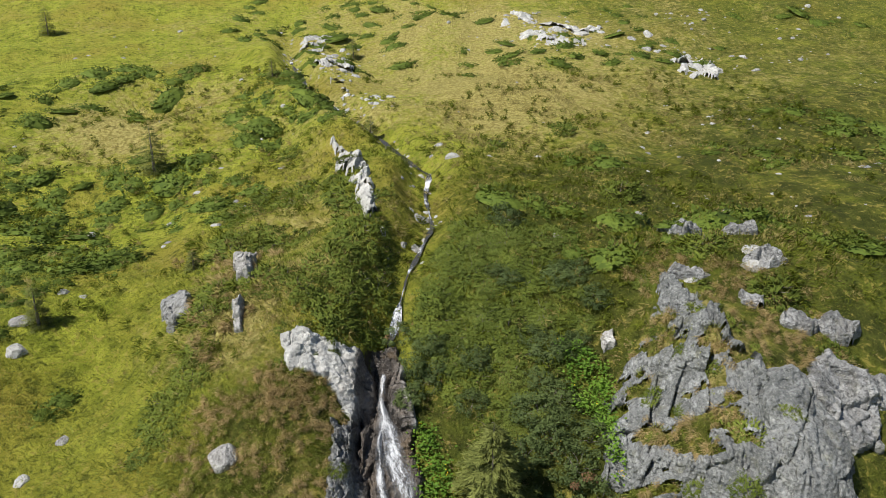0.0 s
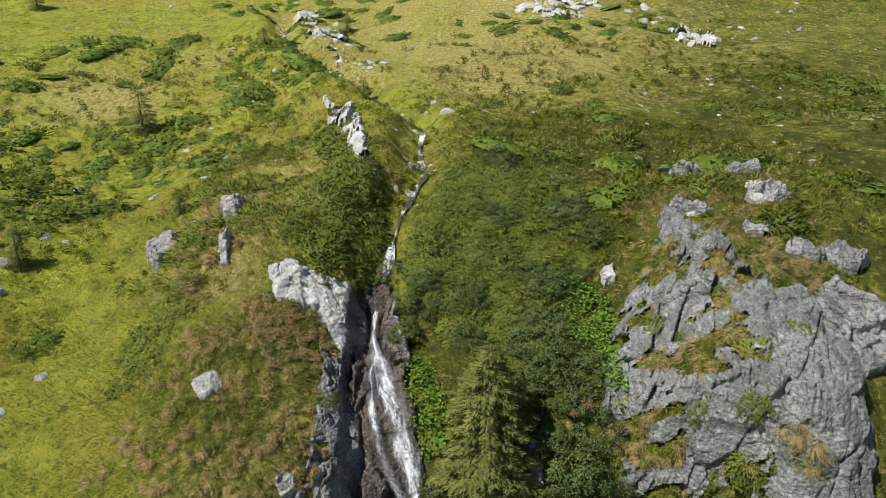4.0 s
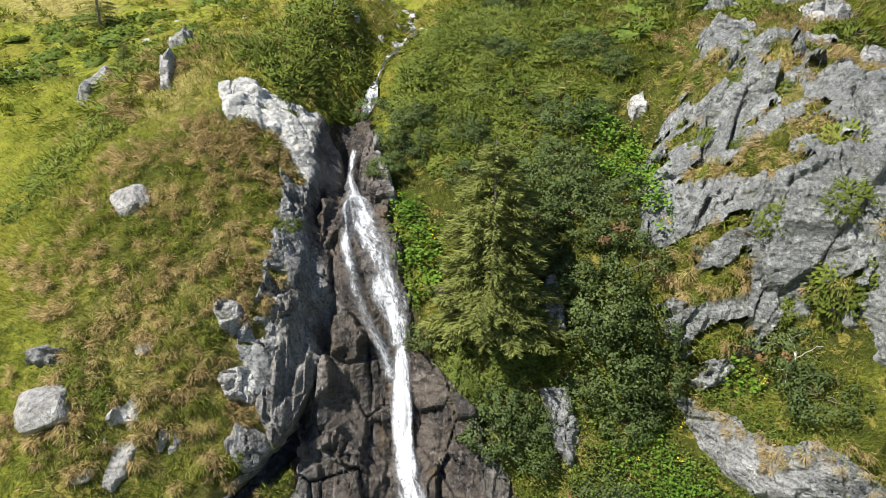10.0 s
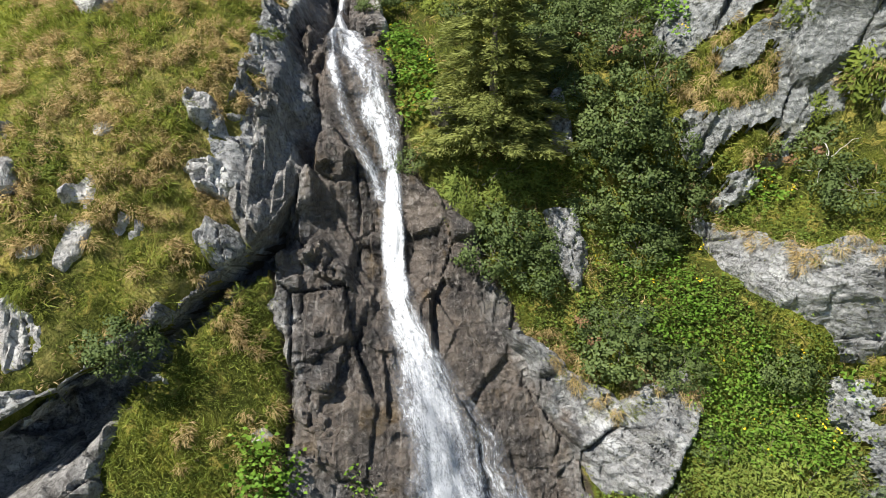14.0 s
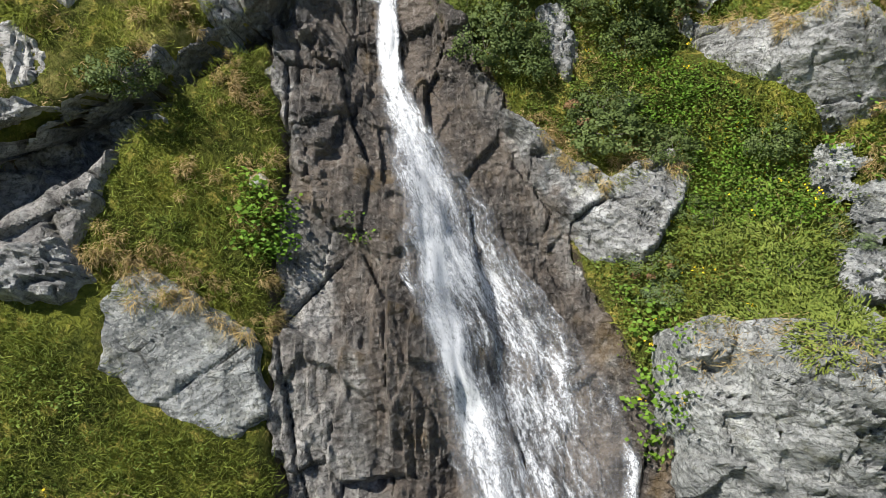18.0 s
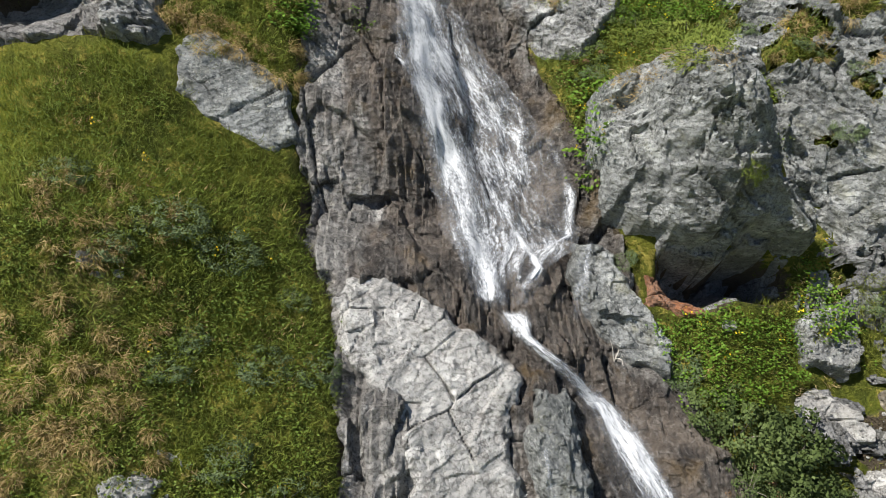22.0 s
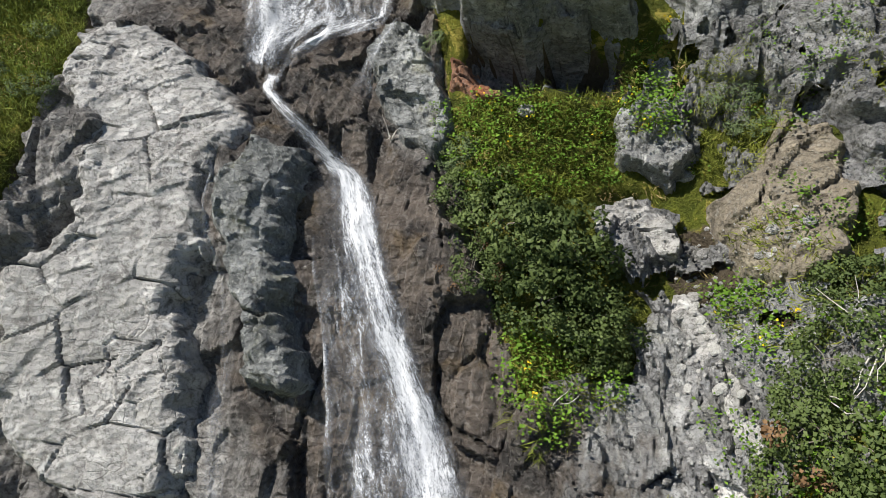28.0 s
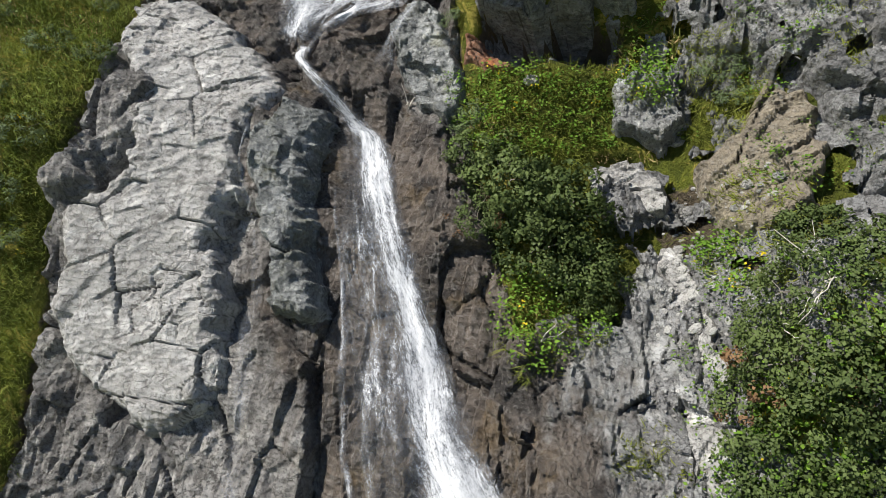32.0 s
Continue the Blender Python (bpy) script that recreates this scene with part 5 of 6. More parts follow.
def plant_all(kinds, rows, lean, flat=1.0, sink=0.1, top=True, group=""):
    """Copies of the given plants at rows of (x, s, radius)."""
    for i, m in enumerate(stand_all(rows, lean, sink, top, flat)):
        ob = copy_thing(kinds[i % len(kinds)], Matrix())
        ob.matrix_basis = m
        if group:
            ob["group"] = group


def retire(kinds):
    for k in kinds:
        for o in (*k.children_recursive, k):
            bpy.data.objects.remove(o)


alders = [bush("alder_bush", leafy(84, 36, 0.085, 0.062, 0.85, ALDER), stems(7, 0.8, 0.02, BARK), "dark green alder bush with small rounded leaves", "bush") for _ in range(4)]
alders.append(bush("alder_bush", leafy(56, 36, 0.085, 0.065, 0.8, ALDER), stems(9, 0.95, 0.02, BARK), "dark green bush with patches of withered brown leaves", "bush",
                   (("withered_leaves", leafy(6, 60, 0.085, 0.06, 0.98, BROWN), "reddish-brown dead leaves"),)))
willows = [bush("willow_bush", leafy(60, 34, 0.10, 0.04, 0.75, WILLOW), stems(6, 0.7, 0.018, BARK), "grey-green willow bush with narrow leaves", "bush") for _ in range(3)]
junipers = [bush("juniper", sprays(125, 8, 0.18, 0.06, 0.36, JUNIPER), stems(5, 0.7, 0.02, BARK, 0.25), "low spreading dark green juniper mat", "juniper") for _ in range(5)]


def far_mat():
    """A juniper mat seen from afar: a lumpy cushion, all over it short fans."""
    v, f, n = sprays(90, 5, 0.17, 0.10, 0.40, FAR_JUNIPER, raw=True)
    a, h = (q.ravel() for q in np.meshgrid(np.linspace(0, 2*math.pi, 15)[:-1], np.linspace(0, 0.95, 5), indexing="ij"))
    r = np.cos(h*math.pi/2)*(0.86 + 0.5*fbm(np.cos(a) + 5, np.sin(a) + 5, 0.7, 3, int(rng.integers(999))))
    cushion = np.stack([r*np.cos(a), r*np.sin(a), 0.30*np.sin(h*math.pi/2) - 0.06], 1)
    i = np.array([[p*5 + q, (p + 1) % 14*5 + q, (p + 1) % 14*5 + q + 1, p*5 + q + 1] for p in range(14) for q in range(4)])
    return np.concatenate([v, cushion[i].reshape(-1, 3)]), np.concatenate([f, len(v) + np.arange(4*len(i)).reshape(-1, 4)]), np.concatenate([n, unit(cushion[i].mean(1) + 0.5*UP)])


FAR_MATS = [far_mat() for _ in range(6)]
far_rows = []
limes = [bush("juniper", sprays(230, 9, 0.13, 0.032, 0.42, LIME_JUNIPER), stems(5, 0.7, 0.02, BARK, 0.25), "bright yellow-green juniper mat in full sun", "juniper") for _ in range(3)]

plant_all(alders, [(-1.5, 37.0, 0.9), (-1.6, 34.9, 0.75), (-0.3, 27.4, 0.7), (1.9, 24.3, 1.1), (5.6, 31.0, 1.3), (5.6, 28.1, 1.45), (6.0, 26.4, 1.35), (4.5, 29.2, 1.0), (4.4, 34.0, 1.3),
                   (-2.3, 39.0, 1.0), (6.6, 29.4, 1.2), (4.9, 32.6, 1.2), (3.6, 31.6, 1.1), (6.6, 32.2, 1.1), (-1.0, 36.0, 0.9), (-0.6, 38.2, 0.9), (5.4, 34.8, 1.0), (6.8, 27.4, 1.1)], 0.25, 0.9, group="alder thicket beside the falls")
plant_all(alders, [(2.9, 23.8, 0.95), (5.2, 21.7, 1.3), (2.4, 25.1, 1.0), (-6.4, 22.1, 0.85), (10.1, 26.4, 1.1), (10.6, 24.9, 1.0), (6.4, 25.2, 1.1), (7.1, 26.2, 1.1), (3.4, 24.6, 0.8), (5.9, 17.8, 0.7), (9.2, 21.0, 0.8), (4.6, 25.6, 0.9), (5.0, 27.4, 1.0), (6.0, 24.6, 1.1), (5.0, 22.3, 0.9), (7.1, 19.2, 0.6), (6.7, 21.0, 0.8)], 0.3, 0.85, group="alder thicket beside the falls")
plant_all(alders[::-1], [(7.5, 7.9, 0.8), (8.1, 6.6, 0.9), (9.2, 5.9, 1.35), (10.5, 5.4, 1.6), (11.2, 4.1, 1.2), (8.8, 4.6, 0.8), (10.2, 4.3, 1.2), (11.5, 3.3, 0.8), (9.6, 5.0, 1.1),
                         (15.9, 3.4, 1.0), (15.8, 2.1, 1.2), (16.2, 4.8, 0.9), (17.4, 2.6, 1.2), (17.2, 4.2, 1.1), (16.8, 0.8, 1.1), (15.3, 1.4, 0.9), (15.6, 0.1, 1.1), (16.4, -0.6, 1.2), (16.7, 1.9, 1.2), (15.4, 2.8, 0.8), (17.7, 1.2, 1.2), (15.6, -1.4, 1.0), (17.4, -0.6, 1.2)], 0.3, 0.9, group="bushes at the foot of the slope")
plant_all(willows, [(6.0, 17.0, 0.6), (-5.3, 10.7, 0.95), (-4.1, 10.1, 0.8), (-4.5, 7.9, 0.5), (-1.9, 7.4, 0.62), (-3.1, 7.4, 0.75), (-2.6, 9.1, 0.45), (7.7, 7.7, 0.75), (12.8, 14.3, 0.5), (6.5, 11.0, 0.42),
                    (-2.2, 4.6, 0.7), (-2.0, 2.0, 0.6), (-3.4, 5.4, 0.6), (-7.6, 11.6, 0.7), (5.6, 22.6, 0.6), (12.0, 17.0, 0.6), (13.5, 16.2, 0.5), (10.3, 18.2, 0.6), (14.1, 9.8, 0.8), (14.6, 9.0, 0.7), (-4.8, 7.2, 0.6), (-2.4, 3.0, 0.7), (-6.2, 9.8, 0.5)], 0.45, 0.7, group="willow bushes on the banks")
plant_all(limes, [(1.6, 26.3, 1.3), (2.6, 26.9, 1.0), (0.9, 25.7, 0.8), (7.7, 16.0, 1.1), (8.6, 17.2, 1.1), (7.6, 15.2, 0.9), (8.6, 15.8, 0.9), (9.1, 12.4, 0.42), (7.5, 18.4, 1.0), (9.0, 18.2, 1.2), (8.4, 18.9, 1.0), (8.6, 16.6, 1.1), (9.0, 20.0, 1.1)], 0.7, 0.9, group="pale junipers in the sun")

# junipers of the slopes: those that stand alone, then the carpets
plant_all(junipers, [(-5.9, 42.3, 1.7), (-8.2, 41.3, 0.9), (-5.4, 39.2, 1.5), (-7.0, 40.2, 1.2), (-4.6, 41.2, 1.3), (3.7, 51.8, 1.5), (11.5, 51.8, 1.8), (9.9, 66.5, 1.5), (13.9, 43.0, 1.5), (16.0, 38.9, 1.5), (12.3, 39.2, 0.9),
                     (11.1, 31.0, 1.3), (11.3, 27.7, 1.1), (9.0, 33.6, 0.6), (10.2, 36.8, 0.7), (12.0, 37.2, 0.7), (9.6, 29.6, 0.6), (8.6, 31.4, 0.5), (11.2, 34.1, 0.6), (10.4, 35.0, 0.5), (23.0, 46.0, 2.0), (-4.4, 50.2, 1.2), (17.9, 35.5, 1.2), (4.1, 64.0, 1.5), (10.4, 40.5, 0.9), (9.2, 36.6, 0.6), (12.9, 36.0, 0.7)],
          0.85, 0.8, group="junipers on the slopes")
plant_all(junipers, [(-12.3, 32.6, 1.0), (-11.6, 36.4, 0.9), (-12.6, 31.2, 0.8), (-11.5, 35.0, 0.9), (-12.5, 33.8, 0.9), (-12.0, 33.2, 0.8), (-12.0, 35.4, 0.85), (-11.9, 34.3, 0.9), (-11.8, 31.8, 0.7), (-8.5, 25.4, 0.65), (-5.9, 26.8, 0.45), (-8.2, 25.0, 0.5), (-4.3, 30.6, 0.5), (-5.2, 36.6, 0.35), (-6.4, 35.0, 0.45), (-5.2, 34.6, 0.35), (-7.4, 35.4, 0.45), (-6.0, 36.2, 0.25), (-6.6, 37.4, 0.55), (-5.4, 37.7, 0.5), (-7.6, 37.2, 0.5), (-4.6, 33.2, 0.3), (8.0, 28.0, 0.5),
                     (9.0, 25.2, 0.5), (11.0, 29.3, 0.6), (-5.3, 18.0, 0.5), (13.2, 31.6, 0.5), (12.9, 34.0, 0.5), (9.9, 32.6, 0.4), (10.0, 27.4, 0.5), (13.5, 34.6, 0.6)], 0.85, 0.8, group="junipers on the rocks")


def carpet(outline, gap, lo, hi, patch=None, tries=2500):
    """Places for mats that touch but don't coincide. patch: (size, seed, cut) of the noise that leaves gaps."""
    p = np.array(outline)
    x, s, r = rng.uniform(p[:, 0].min(), p[:, 0].max(), tries), rng.uniform(p[:, 1].min(), p[:, 1].max(), tries), rng.uniform(lo, hi, tries)
    ok = (to_outline(x, s, outline) > 0) & (abs(x - np.interp(s, STREAM_S, STREAM_X)) > 0.35 + 0.45*r)
    if patch:
        ok &= fbm(x, s, patch[0], 3, patch[1]) > patch[2]
    rows = np.zeros((0, 3))
    for row in np.stack([x, s, r], 1)[ok]:
        if (((rows[:, :2] - row[:2])**2).sum(1) > (gap*(row[2] + rows[:, 2]))**2).all():
            rows = np.vstack([rows, row])
    return rows


plant_all(alders[:2] + junipers + limes, carpet([(-1.4, 38), (0.2, 35), (2.6, 33), (5.2, 33.6), (5.4, 37), (7.6, 38.6), (8.0, 41), (6.4, 44.4), (4.2, 47), (1, 46)], 0.52, 0.7, 1.35), 0.6, 0.72, group="thicket above the falls")
plant_all(junipers + limes[:2], carpet([(-1.0, 39), (0.2, 37), (3.4, 37), (5.4, 39.5), (4.2, 44), (2.6, 47), (0.2, 46), (-0.6, 43)], 0.50, 0.7, 1.2), 0.85, 0.7, group="juniper carpet beside the stream")
plant_all(junipers, carpet([(-12, 39), (-3.6, 38), (-3.0, 43), (-4.8, 52), (-7.5, 60), (-13, 66), (-17, 60), (-13, 48)], 0.52, 0.8, 2.0, (4, 3, -0.04)), 0.85, 0.7, group="juniper carpet on the spur")
far_rows += [(*row, 0.55) for row in carpet([(-40, 58), (-24, 46), (-14, 52), (-9, 68), (-14, 84), (-34, 92), (-48, 80)], 0.60, 1.0, 2.8, (8, 8, 0.02))]
far_rows += [(*row, 0.6) for row in carpet([(3, 48), (9, 42), (20, 38), (34, 44), (44, 60), (40, 78), (22, 72), (8, 62)], 0.62, 0.9, 2.4, (6, 15, 0.05))]
far_rows += [(*row, 0.55) for row in carpet([(-30, 94), (0, 80), (34, 92), (60, 110), (20, 130), (-30, 125)], 0.9, 1.0, 2.4, (12, 19, 0.06))]
far_rows += [(*row, 0.6) for row in carpet([(-30, 34), (-19, 34), (-17, 42), (-22, 50), (-34, 50)], 0.66, 0.7, 1.6, (5, 21, 0.03))]
FV, FF, FN, fc = [], [], [], 0
for i, (m, row) in enumerate(zip(stand_all([row[:3] for row in far_rows], 0.85, 0.1, True, 1.0), far_rows)):
    lv, lf, ln = FAR_MATS[i % len(FAR_MATS)]
    turn = np.array(m.to_3x3())*np.array([1, 1, row[3]])
    FV.append(lv @ turn.T + np.array(m.translation))
    FF.append(lf + fc)
    FN.append(unit(ln @ np.array(m.to_3x3().normalized()).T))
    fc += len(lv)
tagged(new("juniper_mats", mesh_np("juniper_mats", np.concatenate(FV), np.concatenate(FF), FAR_JUNIPER, False, facing=np.concatenate(FN))),
       "low dark green juniper mats spread over the far slopes", "junipers", kind="stuff")
retire(alders + willows + junipers + limes)


def spruce(height, radius, levels, label):
    """A spruce: a tapering trunk and whorls of drooping boughs hung with twigs."""
    ob = new("spruce")
    ring = np.arange(7)*2*math.pi/7
    zs = np.linspace(-0.3, 1.0, 9)*height
    tv = np.concatenate([np.stack([0.07*height**0.5*(1.02 - max(z, 0)/height)*np.cos(ring), 0.07*height**0.5*(1.02 - max(z, 0)/height)*np.sin(ring), ring*0 + z], 1) for z in zs])
    tf = np.array([[j*7 + t, j*7 + (t + 1) % 7, j*7 + 7 + (t + 1) % 7, j*7 + 7 + t] for j in range(8) for t in range(7)])
    part("trunk", mesh_np("trunk", tv, tf, BARK), ob)
    R, Wd, L, Up = [], [], [], []
    for i in range(levels):
        h = 0.02 + 0.96*(i + rng.uniform(-0.4, 0.4))/levels
        reach = radius*(1 - h)**0.6*rng.uniform(0.8, 1.15) + 0.05
        for a in rng.uniform(0, 2*math.pi, int(7 + 9*(1 - h))):
            out, side = np.array([math.cos(a), math.sin(a), 0]), np.array([-math.sin(a), math.cos(a), 0])
            r = reach*rng.uniform(0.7, 1.15)
            m = int(14 + 75*r) if height > 4 else int(10 + 40*r)
            q = rng.uniform(0.15, 1, m)**0.7
            spread = 0.30*r*(1.1 - q)*rng.uniform(-1, 1, m)
            at = UP*(h*height) + out*(r*q)[:, None] + side*spread[:, None] + UP*(0.08*r - 0.34*r*q**1.6 + 0.12*r*q**3 - 0.3*abs(spread) + rng.normal(size=m)*0.03)[:, None]
            R.append(at)
            Wd.append(out*0.8 + side*(np.sign(spread)*rng.uniform(0.2, 1.0, m))[:, None] + UP*rng.uniform(-0.4, 0.15, (m, 1)))
            L.append(rng.uniform(0.6, 1.2, m)*(0.030*height + 0.07))
    roots, ways, lens = np.concatenate(R), unit(np.concatenate(Wd)), np.concatenate(L)
    nrm = unit(UP + 0.4*rng.normal(size=ways.shape))
    v, f = cards(roots, ways, unit(np.cross(ways, nrm)), lens, 0.13*lens + 0.010, -0.08)
    out = unit(roots*np.array([1, 1, 0]))
    part("crown", mesh_np("crown", v, f, SPRUCE, False, facing=lit(0.7*out + 0.7*UP, 0.4)), ob)
    return tagged(ob, label, "spruce")


big = spruce(5.4, 2.2, 40, "dense olive-green spruce on a rock rib")
big.matrix_basis = stand(2.0, 27.9, 1.0, 0.0, 0.2)
for x, s, h in ((-24.2, 64.2, 4.0), (-53.0, 105.2, 3.6), (-18.0, 82.8, 2.4), (-6.3, 67.6, 2.2), (-11.5, 99.4, 2.6), (-21.6, 40.5, 2.2), (-14.6, 45.2, 1.4)):
    t = spruce(h, 0.32*h, 16, "small dark spruce on the open slope")
    t.matrix_basis = stand(x, s, 1.0, 0.0, 0.1)
    t["group"] = "spruces of the slope"


# ---- loose stones ----
def stone(k, level=4):
    bm = bmesh.new()
    bmesh.ops.create_icosphere(bm, subdivisions=level, radius=1)
    v = np.array([q.co[:] for q in bm.verts])
    f = np.array([[q.index for q in t.verts] for t in bm.faces])
    bm.free()
    r = np.random.default_rng(k)
    d = np.ones(len(v))
    for _ in range(16):
        n = unit(r.normal(size=3))
        c = r.uniform(0.62, 0.95)
        a = v @ n
        d = np.minimum(d, np.where(a > 1e-3, c/np.maximum(a, 1e-3), 9))
    v = v*d[:, None]*np.array([1.0, 0.8, 0.6])
    v += 0.05*np.stack([fbm(v[:, 0] + 9, v[:, 1] + v[:, 2], 0.35, 4, k + i) for i in range(3)], 1)
    return v, f


STONES = [mesh_np("boulder", *stone(k, 3), WHITE if k % 3 else PALE, sharp=16) for k in range(60, 66)]
SMALL_STONES = [mesh_np("boulder", *stone(k, 2), WHITE if k % 2 else PALE, sharp=20) for k in range(70, 76)]


def boulders(rows, label, group, pool=STONES, lean=0.6, sink=0.25, top=False):
    for m in stand_all(rows, lean, sink, top):
        ob = new("boulder", pool[int(rng.integers(len(pool)))])
        ob.matrix_basis = m
        tagged(ob, label, "boulder", group)


boulders([(-9.3, 24.6, 0.85), (-8.9, 30.8, 0.72)], "bare whitish boulder lying on the grass", "white boulders", STONES[3:4], sink=0.0, lean=0.9)
boulders([(-22.7, 40.6, 0.85), (-21.8, 38.4, 0.8), (-18.1, 30.4, 0.5), (-17.5, 32.7, 0.5), (4.4, 41.5, 0.35), (6.5, 45.0, 0.4), (16.8, 46.1, 0.5), (16.3, 42.0, 0.8), (15.7, 40.8, 0.7),
          (12.5, 40.2, 0.55), (-13.2, 63.2, 0.4), (-20.5, 56.8, 0.6), (-19.4, 60.3, 0.45), (-25.4, 54.6, 0.45), (-20.7, 43.7, 0.4), (-15.7, 53.1, 0.6), (31.0, 58.0, 0.8), (-21.9, 43.9, 0.5), (-9.6, 21.4, 0.4), (-7.4, 26.2, 0.3), (-8.2, 23.6, 0.3)],
         "pale grey boulder half sunk in the meadow", "boulders of the meadow")
boulders([(-1.5, 50.3, 0.85), (-1.5, 46.4, 0.65), (-0.4, 63.0, 0.7), (0.8, 59.9, 0.7), (-7.1, 59.4, 0.8), (-5.6, 55.6, 0.6), (-6.2, 53.8, 0.7), (-4.3, 48.4, 0.6), (-3.5, 45.8, 0.5), (-5.0, 51.0, 0.5), (-3.9, 47.0, 0.4), (-6.7, 57.2, 0.5)],
         "light grey rock along the stream bank", "rocks along the stream", lean=0.9)
boulders([(12.0, 107, 1.6), (15.0, 104, 1.3), (18.5, 104.5, 1.5), (21.0, 105, 1.2), (29.5, 91, 1.4), (32.5, 95, 1.5), (30.5, 96.5, 1.1), (-11.6, 90.0, 1.2), (-14.6, 99, 1.4), (25.0, 96.5, 1.0), (24.3, 100.5, 1.1), (27.0, 103.0, 0.9), (9.0, 100.5, 0.9), (-9.4, 80.0, 0.9), (-8.6, 72.6, 0.7), (-13.6, 100.0, 1.2), (-6.6, 70.0, 0.6), (37.0, 96.0, 0.8), (21.0, 99.0, 0.8)],
         "broad pale rock breaking through the far slope", "rocks of the far slope", lean=0.95, sink=0.3)
q = []
for _ in range(420):
    x, s = rng.uniform(12, 62), rng.uniform(46, 118)
    if fbm(np.array([x]), np.array([s]), 12, 3, 55)[0] > -0.04 and x > 6 + 0.12*s:
        q.append((x, s, 0.13 + 0.45*rng.uniform()**4))
for _ in range(60):
    q.append((rng.uniform(-45, 10), rng.uniform(50, 115), 0.15 + 0.3*rng.uniform()**2))
for _ in range(90):
    s = rng.uniform(44, 112)
    q.append((float(np.interp(s, STREAM_S, STREAM_X)) + rng.normal()*0.9, s, rng.uniform(0.15, 0.45)))
for cx, cs, rx, rs, n in ((14, 105, 8, 8, 90), (31, 93, 4.5, 6, 50), (-13, 92, 3.5, 10, 60), (-7.5, 76, 2.0, 4, 24)):
    q += [(cx + rx*rng.normal()*0.5, cs + rs*rng.normal()*0.5, 0.2 + 0.6*rng.uniform()**4) for _ in range(n)]
near = [row for row in q if row[2] > 0.27]
boulders(near, "small pale stone scattered in the grass", "stones of the meadow", SMALL_STONES)
V, F, c = [], [], 0
for m in stand_all([row for row in q if row[2] <= 0.27], 0.6, 0.25, False):
    pv, pf = stone(int(rng.integers(70, 90)), 2)
    V.append(pv @ np.array(m.to_3x3()).T + np.array(m.translation))
    F.append(pf + c)
    c += len(pv)
tagged(new("stones", mesh_np("stones", np.concatenate(V), np.concatenate(F), WHITE)), "small pale stones strewn over the meadow", "stones", kind="stuff")
boulders([(rng.uniform(13.2, 15.4), rng.uniform(1.6, 6.2), 0.08 + 0.13*rng.uniform()**2) for _ in range(60)], "angular grey scree stone", "scree stones", SMALL_STONES, sink=0.1, top=True)
V, F, c = [], [], 0
for m in stand_all([(rng.uniform(13.0, 15.5), rng.uniform(-1.0, 6.6), 0.03 + 0.06*rng.uniform()**2) for _ in range(420)], 0.6, 0.1, True):
    pv, pf = stone(int(rng.integers(90, 96)), 1)
    V.append(pv @ np.array(m.to_3x3()).T + np.array(m.translation))
    F.append(pf + c)
    c += len(pv)
tagged(new("scree", mesh_np("scree", np.concatenate(V), np.concatenate(F), PALE, False)), "grey gravel and stone chips of the scree", "scree", kind="stuff")
boulders([(-1.35, 8.9, 0.28), (0.2, 9.2, 0.3), (12.9, 8.7, 0.35), (13.2, 7.9, 0.3), (9.3, 9.0, 0.3), (-6.6, 19.6, 0.4), (-3.6, 19.4, 0.3)], "loose grey stone lying on the slope", "loose stones", SMALL_STONES, sink=0.05)

# ---- grass and herbs ----
def off_rock(x, s):
    return (cover(x, s) - soil(x, s) < 0.03)*1.0


def thin(k, cut, size=1.2):
    return lambda x, s: off_rock(x, s) * step(fbm(x, s, size, 3, k), cut - 0.1, cut + 0.1)


x, s = pick([(-14, 46), (20, 46), (20, -6), (-14, -6)], 9, off_rock)
grass("short green grass between the rocks", x, s, 8, 0.28, 0.017, GRASS, 0.14, 0.6)
x, s = pick([(-14, 46), (20, 46), (20, -6), (-14, -6)], 4, thin(60, 0.10, 2.0))
grass("short dry grass between the rocks", x, s, 10, 0.24, 0.026, STRAW, 0.12, 0.6)
BANK = [(-10, 15), (-7.5, 16), (-6.3, 14.4), (-4, 13.7), (-2.8, 13), (-2.6, 11), (-1.7, 9), (-1.3, 6), (-1.1, 2), (-1, -6), (-10, -6)]
x, s = pick(BANK, 46, off_rock)
grass("lush green grass hanging down the steep bank", x, s, 11, 0.30, 0.014, BANK_GRASS, 0.15, 0.4)
x, s = pick([(-7.2, 19.9), (-5.8, 21.4), (-4.6, 22.6), (-3.3, 23.4), (-2.9, 18.4), (-2.9, 15.6), (-4.6, 16.6), (-6.8, 17.0)], 40, off_rock)
grass("green grass on the ledge below the overhang", x, s, 9, 0.28, 0.016, BANK_GRASS, 0.10, 0.6)
BUTTRESS = [(-13, 18.4), (-8.5, 19.7), (-6.8, 21.0), (-5.8, 22.0), (-4.8, 23.2), (-3.9, 24.5), (-3.3, 26.8), (-3.6, 31), (-4.2, 33), (-5.5, 35.2), (-8, 35.5), (-11, 33), (-13, 27)]
x, s = pick(BUTTRESS, 12, thin(64, -0.09, 1.1))
tussocks("straw-coloured mop-headed tussocks on the buttress", x, s, 90, 0.21)
x, s = pick(BUTTRESS, 3, thin(164, -0.02, 1.1))
tussocks("green tussocks between the dry ones on the buttress", x, s, 76, 0.32, GRASS)
